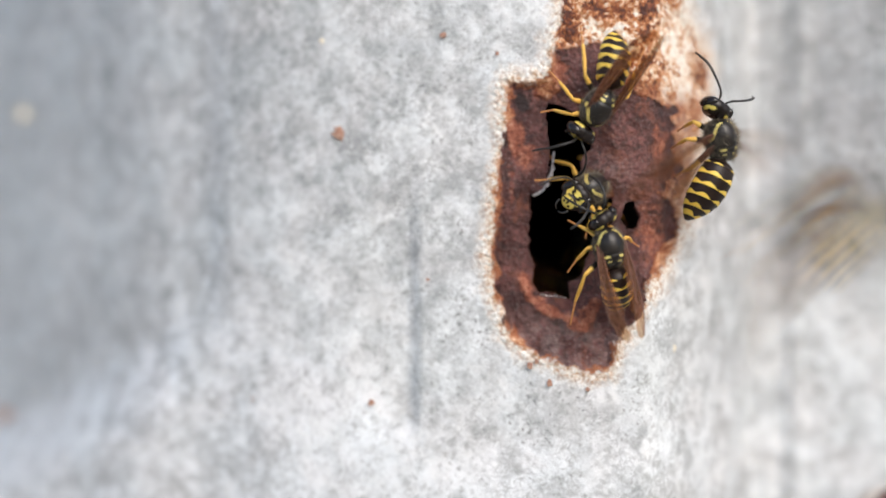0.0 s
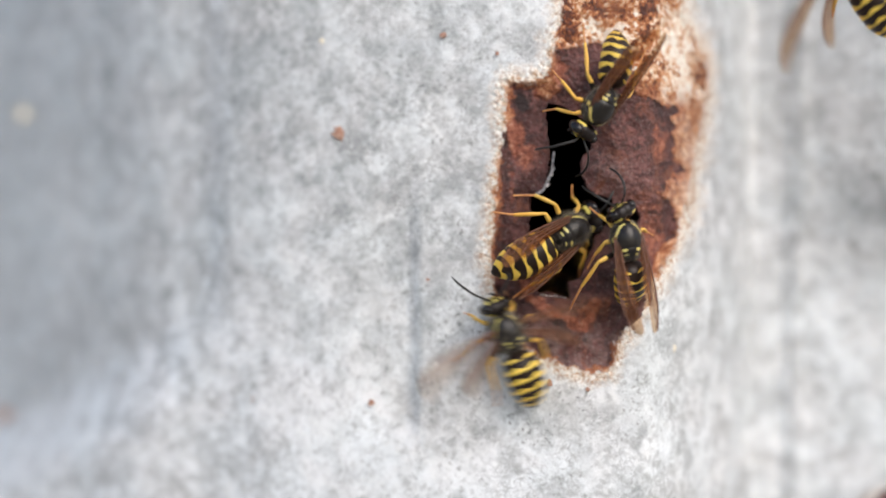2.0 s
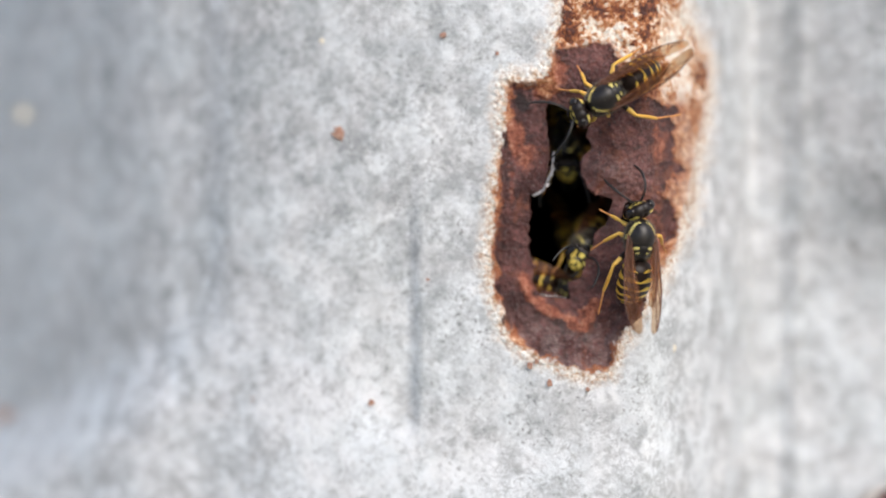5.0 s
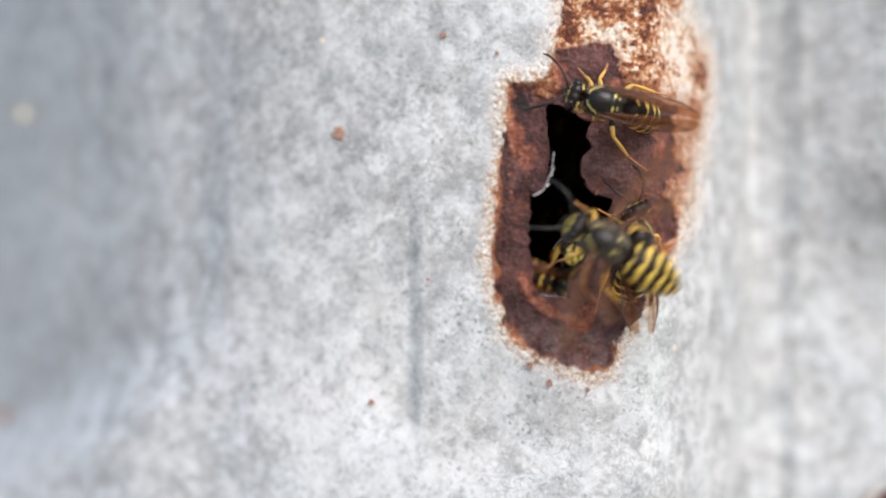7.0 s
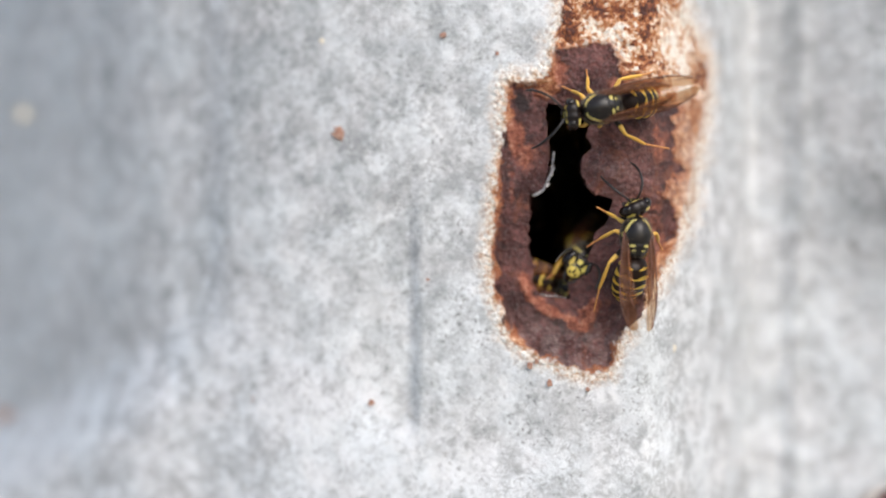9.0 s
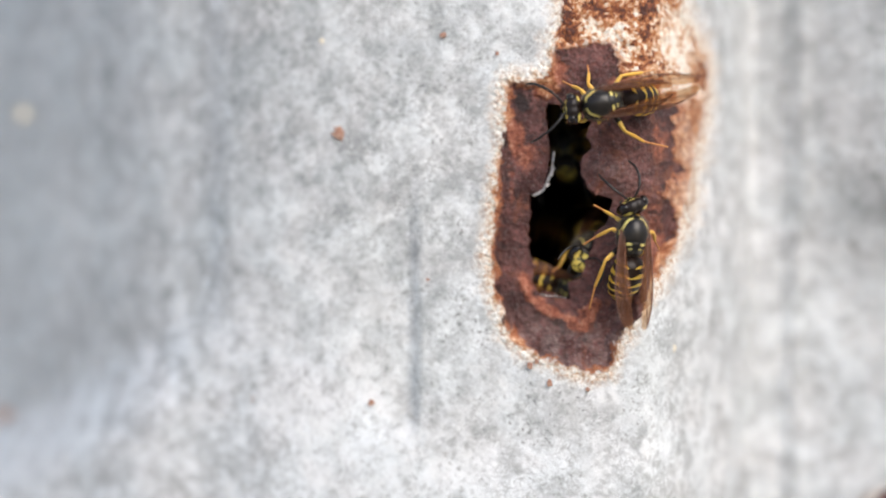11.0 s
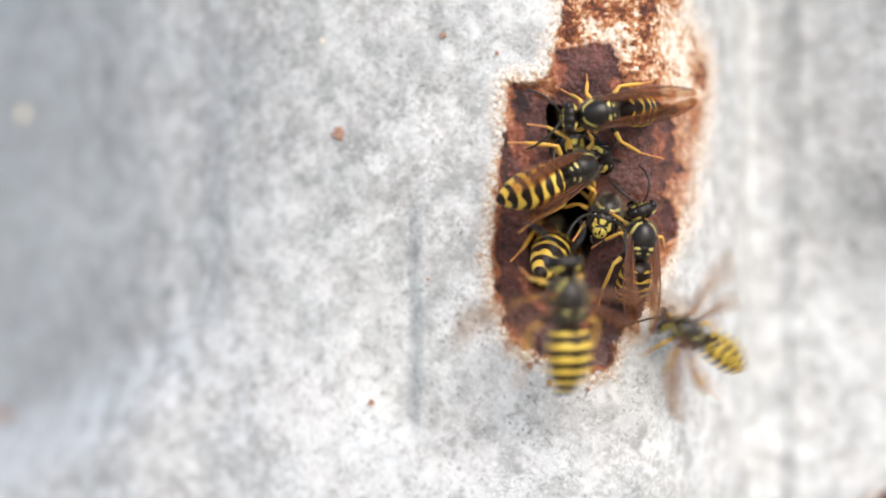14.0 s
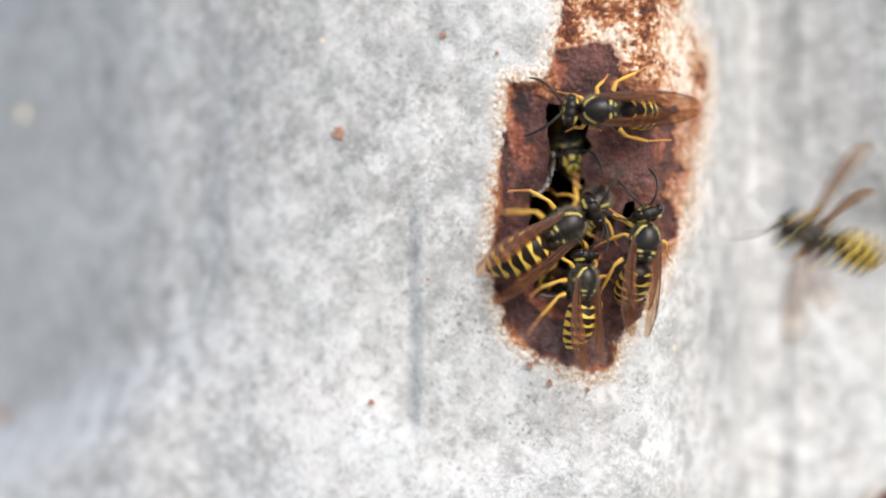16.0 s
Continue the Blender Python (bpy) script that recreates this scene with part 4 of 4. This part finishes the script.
def motions():
    crawl(upper_wasp, [
        (0, 1057, 189, -120, 3.8, -12, -30), (1, 1059, 187, -120, 3.8, -12, -30), (2, 1061, 187, -120, 3.8, -12, -30), (3, 1064, 184, -120, 3.8, -12, -30), (3.5, 1068, 180, -120, 3.8, -12, -30), (4.2, 1067, 174, -127, 3.9, -4, -16),
        (4.8, 1070, 173, -142, 4.1), (5.4, 1072, 175, -167, 4.1), (6.3, 1065, 189, -190, 4.1), (6.5, 1065, 191, -192, 4.1), (7, 1068, 181, -194, 4.1), (7.5, 1070, 181, -183, 4.1), (8, 1063, 191, -172, 4.1),
        (8.5, 1065, 191, -168, 4.1), (9, 1065, 191, -168, 4.1), (11.5, 1065, 183, -170, 4.1), (12, 1065, 183, -168, 4.1), (12.5, 1065, 188, -180, 4.1), (13, 1065, 191, -186, 4.1),
        (13.5, 1062, 196, -182, 4.1), (14, 1060, 201, -172, 4.1), (14.5, 1062, 198, -189, 4.1), (15, 1070, 173, -187, 4.1), (15.5, 1078, 188, -189, 4.1), (16, 1062, 196, -180, 4.1)],
          bend=[(0, 3, -22), (4.2, 4, -22), (5.4, 6, -26), (6.3, 0, -34), (16, 0, -34)])
    crawl(side_wasp, [
        (0, 1078, 439, 100, 3.4, 0, 10), (0.5, 1078, 439, 98, 3.4, 0, 10), (1, 1083, 439, 97, 3.4, 0, 10), (1.5, 1087, 436, 98, 3.4, 0, 10), (2, 1108, 427, 97, 3.4, 0, 12),
        (2.5, 1122, 431, 95, 3.4, 0, 15), (3, 1148, 439, 88, 3.4, 0, 9), (3.5, 1135, 420, 92, 3.4, 0, 9), (4.2, 1134, 423, 90, 3.4, 0, 9), (6.5, 1127, 425, 88, 3.4, 0, 9),
        (7.5, 1129, 420, 88, 3.4, 0, 9), (8, 1134, 415, 86, 3.4, 0, 9), (9, 1125, 420, 88, 3.4, 0, 9), (11.5, 1119, 417, 86, 3.4, 0, 9), (12, 1129, 420, 84, 3.4, 0, 9),
        (13, 1127, 430, 86, 3.4, 0, 9), (14, 1134, 425, 86, 3.4, 0, 9), (15, 1140, 430, 81, 3.4, 0, 9), (16, 1140, 430, 81, 3.4, 0, 9)],
          bend=[(0, 12, -24), (2, 9, -24), (3, 0, -26), (16, 0, -26)])
    crawl(leaver, [
        (0, 1046, 334, 207, -1.0, 52), (0.2, 1044, 340, 215, -1.5, 50), (0.3, 1040, 350, 265, -0.5, 20), (0.4, 1055, 335, 330, 1.5, 20), (0.5, 1070, 328, 360, 2.5, 26), (0.6, 1095, 335, 362, 3, 14),
        (0.7, 1150, 355, 358, 5), (0.8, 1200, 358, 378, 9), (0.9, 1215, 350, 390, 12), (1.0, 1420, -88, 452, 10), (1.1, 1750, -300, 410, 32), (2, 2500, -500, 440, 60), (4, 2700, -300, 500, 60),
        (6.2, 2300, -100, 550, 45), (6.6, 1600, 120, 530, 25), (6.7, 1400, 200, 530, 18), (6.8, 1225, 380, 505, 11), (6.9, 1130, 395, 515, 9), (7.0, 1070, 430, 510, 7), (7.1, 1015, 465, 480, 5),
        (7.2, 1010, 440, 422, 4), (7.3, 1005, 445, 405, 3), (7.4, 1008, 412, 391, 2.0, -10), (7.5, 1022, 390, 385, 1.0, -20), (7.7, 1020, 392, 390, 0, -22), (7.8, 1010, 380, 400, -1, -25), (7.9, 985, 350, 435, -3, -20),
        (8.0, 943, 338, 478, -4.5), (8.2, 945, 346, 475, -5), (8.3, 930, 335, 478, -6.5), (8.5, 872, 275, 480, -15), (9, 875, 280, 470, -26), (10, 900, 300, 420, -40), (12, 950, 300, 340, -40),
        (13.0, 1000, 270, 280, -40, 10), (13.6, 1005, 260, 275, -20, 40), (13.9, 1012, 240, 270, -6, 66), (14.5, 1010, 240, 270, -6, 68), (15, 1014, 235, 270, -5.5, 72), (15.5, 1006, 245, 270, -6, 62), (16, 1008, 262, 270, -6.5, 62)],
          [(0.6, 1.4), (6.4, 7.25)],
          [(0, 0, 0), (0.3, 0, -20), (0.4, 0, -50), (0.55, 0, -50), (0.7, 0, 0), (16, 0, 0)], lean=10)
    crawl(hoverer, [
        (0, 1275, 248, 100, 10, 8, 22), (0.5, 1268, 246, 110, 10, 8, 22), (0.9, 1287, 255, 100, 10, 8, 26), (1.0, 1305, 248, 108, 10, 8, 32), (1.1, 1296, 222, 120, 10, 5, 38), (1.2, 1288, 212, 125, 10, 5, 36),
        (1.5, 1288, 180, 132, 10, 5, 36), (1.6, 1310, 130, 142, 8, 0, 30), (1.7, 1390, 110, 150, 12, 0, 20), (1.8, 1420, 40, 140, 18), (1.9, 1480, -60, 140, 24), (2.0, 1484, -58, 140, 30), (2.1, 1650, -200, 130, 26), (2.4, 2000, -500, 100, 40),
        (5, 2400, 100, 120, 50), (8.7, 2300, 260, 150, 40), (9.0, 1860, 330, 160, 20), (9.1, 1400, 400, 165, 15), (9.2, 1120, 440, 165, 7), (9.4, 1010, 450, 140, 4), (9.6, 1000, 430, 90, 2), (9.9, 1000, 420, 60, -2, -60),
        (10.3, 1000, 400, 60, -22, -80), (11, 1000, 400, 60, -40, -80), (16, 1000, 400, 60, -40, -80)], [(0, 2.4), (8.8, 9.5)], [(0, -38, 0), (0.9, -40, 0), (1.2, -42, 0), (1.5, -42, 0), (1.7, -10, 0), (9.2, 0, 0), (16, 0, 0)])
    crawl(first_comer, [
        (0, 1446, 372, 150, 15), (0.034, 1170, 600, 150, 26), (0.1, 1185, 615, 150, 8), (0.2, 985, 560, 140, 6), (0.3, 975, 560, 115, 4), (0.4, 960, 525, 90, 3), (0.5, 973, 512, 82, 2.5, -6), (0.7, 966, 515, 74, 2.5, -6), (0.9, 968, 480, 58, 2.2, -4), (1.0, 978, 460, 51, 2, -6),
        (1.2, 992, 428, 49, 1.8, -12), (1.5, 1004, 412, 46, 1.6, -16), (1.8, 1004, 412, 40, 1.0, -20), (2.0, 1006, 411, 31, 0, -24), (2.2, 1030, 395, 30, -2, -25), (2.35, 1010, 385, 30, -4, -55), (2.5, 1000, 370, 30, -11, -78), (2.7, 1000, 385, 0, -11, -65),
        (3.0, 990, 400, -20, -13, -70), (3.2, 990, 420, -50, -22, -70), (3.45, 1000, 340, -80, -28, -10), (3.65, 1000, 270, -90, -18, 45), (3.75, 1000, 255, -90, -8, 60), (3.9, 1003, 240, -90, -5.5, 66), (4.2, 1003, 244, -90, -5.5, 66),
        (5, 1000, 260, -90, -10, 40), (6, 1000, 300, -90, -40, 10), (10.5, 1000, 280, -90, -40, 10), (11.0, 1000, 260, -90, -14, 40), (11.3, 1003, 246, -90, -6.5, 62), (11.5, 1005, 256, -90, -6, 58), (11.7, 1005, 300, -90, -1.5, 40),
        (11.8, 1015, 320, -60, 0, 20), (11.9, 1030, 335, -20, 1.5, 28), (12.0, 1055, 335, -5, 2.6, 50), (12.2, 1058, 333, 0, 2.6, 46), (12.3, 1070, 320, 8, 3, 30), (12.4, 1105, 300, 18, 3.2, 32), (12.5, 1117, 283, 16, 3.4, 34), (12.7, 1122, 288, 12, 3.4, 18),
        (12.8, 1145, 275, 10, 3.5), (12.9, 1130, 290, 18, 5), (13.0, 1325, 318, 10, 10), (13.1, 1750, 260, 8, 20), (13.3, 2400, 200, 10, 40), (14.3, 2600, 0, 85, 50), (15.2, 2300, 150, 160, 40), (15.4, 1750, 180, 175, 25),
        (15.5, 1340, 212, 176, 10), (15.6, 1140, 430, 160, 7), (15.7, 1140, 425, 150, 6), (15.8, 965, 375, 85, 4), (15.9, 985, 405, 50), (16.0, 1000, 402, 32)], [(0, 0.3), (12.75, 13.3), (15.2, 15.8)],
          [(0, 0, 0), (11.0, 0, 0), (11.6, 0, -35), (11.9, 0, -48), (12.3, 0, -48), (12.5, 0, -20), (12.9, 0, 0), (16, 0, 0)], lean=16)
    crawl(second_comer, [
        (0, 2300, 800, 170, 50), (1.2, 2100, 750, 165, 40), (1.4, 1640, 660, 160, 20), (1.5, 1240, 572, 160, 6), (1.6, 985, 490, 165, 9), (1.7, 1060, 310, 130, 12), (1.8, 1020, 500, 130, 8), (1.9, 1020, 565, 150, 7),
        (2.0, 897, 590, 113, 3), (2.1, 870, 540, 105, 5), (2.2, 910, 445, 62, 3), (2.3, 915, 410, 55), (2.5, 956, 300, 55), (2.6, 950, 288, 62), (2.7, 950, 265, 55), (2.8, 975, 285, 20), (2.9, 955, 312, 5, 2, -15), (3.0, 984, 340, -13, 1, -32),
        (3.1, 982, 348, -15, 1, -30), (3.2, 985, 380, -35, 1, -25), (3.3, 978, 415, -45, 1, -20), (3.4, 995, 440, -10, 1, -25), (3.5, 1018, 422, 8, -1.5, -34), (3.6, 1010, 420, 10, -2, -42), (3.8, 1010, 402, 20, -4, -60), (3.9, 995, 395, 20, -9, -70),
        (4.0, 1008, 388, 20, -9, -68), (4.2, 1010, 410, 20, -10, -65), (4.6, 1010, 410, 20, -18, -80), (7, 1020, 400, 90, -40, -30), (10, 1040, 400, 160, -40, 10), (12.8, 1045, 390, 230, -20, 40), (13.4, 1062, 362, 240, -2.5, 56),
        (14, 1074, 372, 242, -1.0, 56), (14.5, 1092, 372, 242, -0.5, 58), (15, 1066, 352, 245, -0.8, 52), (15.5, 1058, 356, 240, -1.5, 48), (16, 1056, 358, 240, -1.5, 46)], [(0.9, 2.25)], lean=12)
    crawl(hidden_wasp, [(0, 1022, 515, -20, -30), (2.1, 1022, 515, -20, -24), (2.4, 1016, 515, -18, -6.5), (16, 1016, 515, -18, -6.5)])
    crawl(guard_wasp, [
        (0, 1050, 430, 235, -30, 50), (2.0, 1050, 430, 235, -24, 50), (2.5, 1040, 425, 235, -6, 55), (4.2, 1042, 428, 235, -6, 55), (6.3, 1022, 446, 235, -5.5, 72), (7, 1022, 434, 235, -6, 72), (7.5, 1026, 456, 235, -5.5, 72), (9, 1026, 456, 235, -5.5, 72),
        (11.3, 1040, 440, 235, -6, 65), (12, 1040, 468, 235, -7, 65), (13.5, 1034, 478, 235, -9, 65), (16, 1034, 478, 235, -10, 65)])
    crawl(circler, [
        (0, 1700, -150, 180, 25), (0.2, 1330, -40, 165, 22), (0.3, 1150, -45, 160, 22), (0.4, 1010, -20, 145, 22), (0.5, 938, -58, 140, 22), (0.6, 770, -40, 140, 22), (0.7, 955, 50, 140, 20), (0.8, 1010, -30, 145, 22),
        (0.9, 1000, -150, 150, 30), (1.5, 700, -300, 160, 30), (1.7, 780, -100, 150, 26), (1.8, 800, -35, 145, 24), (1.9, 1000, -60, 150, 26), (2.3, 1300, -500, 150, 40), (6, 2400, -300, 150, 60), (10.8, 2200, 500, 160, 40),
        (11.1, 1500, 480, 160, 18), (11.2, 1250, 450, 150, 10), (11.3, 1050, 455, 135, 6), (11.4, 1035, 450, 140, 6), (11.5, 1017, 496, 101, 4.2, 2), (11.6, 1000, 500, 100, 4), (11.7, 1000, 505, 65), (11.8, 990, 495, 62), (12, 976, 503, 72, 2.5, -8),
        (12.3, 968, 518, 64, 2.5, -6), (12.4, 950, 520, 55), (12.5, 976, 558, 41), (12.6, 970, 545, 45), (12.8, 990, 508, 55, 2.5, -6), (13, 1003, 500, 60, 2.2, -10), (13.2, 985, 485, 63, 2.5, -6), (13.3, 955, 490, 74), (13.4, 925, 495, 82), (13.5, 932, 390, 66, 3),
        (13.6, 960, 345, 60), (13.7, 990, 338, 45, 2, -10), (13.9, 1000, 325, 38, 2, -16), (14.0, 1022, 299, 25, 1.8, -26), (14.2, 1022, 298, 20, 1.8, -28), (14.5, 1026, 300, 15, 1.8, -28), (14.6, 1000, 290, 35), (14.7, 965, 265, 70), (14.8, 960, 205, 80), (14.9, 968, 138, 70, 3),
        (15.0, 993, 76, 62, 4), (15.1, 1000, 50, 50, 4), (15.2, 1110, 15, 10, 4), (15.3, 1240, 0, 0, 6), (15.4, 1310, 30, -10, 8), (15.5, 1356, 140, -36, 10, -30), (15.6, 1390, 150, -20, 12), (15.7, 1440, 50, 20, 16), (15.8, 1540, 0, 40, 20),
        (15.9, 1750, -150, 40, 28), (16, 2000, -300, 40, 36)], [(0, 2.5), (10.9, 11.5), (15.2, 16.0)], lean=16)
    crawl(third_comer, [
        (0, 2400, 300, 170, 50), (12, 2200, 200, 170, 40), (12.2, 1800, 250, 165, 25), (12.3, 1460, 300, 160, 15), (12.4, 1245, 470, 140, 10), (12.5, 1085, 430, 130, 8), (12.6, 1000, 400, 130, 7), (12.7, 960, 360, 115, 6),
        (12.8, 945, 345, 90, 5), (12.9, 935, 370, 55, 3.5), (13.0, 986, 390, 19, 2, -18), (13.1, 992, 390, 16, 2, -20), (13.2, 1016, 362, 25, 1, -18), (13.3, 1015, 346, 50, -1, -42), (13.4, 1006, 350, 60, -4, -66), (13.7, 1006, 368, 60, -6, -70),
        (14.0, 985, 420, 60, -7, -70), (14.5, 985, 410, 60, -7, -65), (14.8, 985, 400, 60, -18, -80), (15.4, 985, 400, 60, -40, -80), (16, 985, 400, 60, -40, -80)], [(11.9, 12.9)], lean=8)
    crawl(fourth_comer, [
        (0, 2500, 500, 170, 55), (13.2, 2300, 300, 170, 45), (13.4, 1900, 220, 165, 30), (13.5, 1720, 260, 160, 22), (13.6, 1330, 300, 160, 15), (13.7, 1180, 530, 150, 10), (13.8, 1060, 400, 140, 9), (13.9, 1075, 455, 130, 10),
        (14.0, 1003, 532, 93, 11), (14.1, 965, 525, 70, 3), (14.2, 960, 505, 60), (14.3, 962, 490, 53, 2.2, -12), (14.5, 964, 486, 52, 2.2, -14), (14.8, 977, 475, 52, 2.2, -14), (15.0, 988, 440, 47, 2, -14), (15.1, 1000, 430, 45, 1.8), (15.3, 1010, 430, 35, 0, -20),
        (15.5, 990, 390, 78, -6, -62), (15.6, 982, 370, 96, -7, -55), (15.7, 968, 355, 98, -9, -62), (15.8, 972, 352, 98, -16, -72), (16, 976, 350, 98, -28, -78)], [(13.2, 14.05)], lean=20)
    crawl(fifth_comer, [
        (0, 2300, 900, 165, 55), (13.5, 2200, 400, 165, 45), (13.8, 1700, 280, 165, 25), (13.9, 1490, 290, 165, 18), (14.0, 1216, 590, 152, 6), (14.1, 1185, 560, 150, 9), (14.2, 1150, 645, 140, 9), (14.3, 1190, 505, 150, 10),
        (14.4, 1110, 640, 135, 8), (14.5, 1118, 650, 97, 6), (14.6, 1122, 645, 92, 4), (14.7, 1150, 635, 90), (15.0, 1184, 622, 88), (15.1, 1165, 612, 95), (15.2, 1120, 600, 115), (15.3, 1085, 625, 150), (15.4, 1080, 640, 150),
        (15.5, 1055, 645, 128), (15.6, 1010, 580, 110), (15.7, 1012, 560, 102), (15.8, 1025, 510, 92), (16, 1032, 500, 86)], [(13.5, 14.6)], lean=28)
    crawl(last_comer, [(0, 2500, 200, 165, 60), (15.6, 2300, -250, 168, 45), (15.8, 1830, 110, 166, 28), (15.9, 1615, 268, 164, 24), (16, 1438, 418, 160, 24), (16.1, 1270, 560, 155, 20)], [(15.6, 16.1)])


motions()
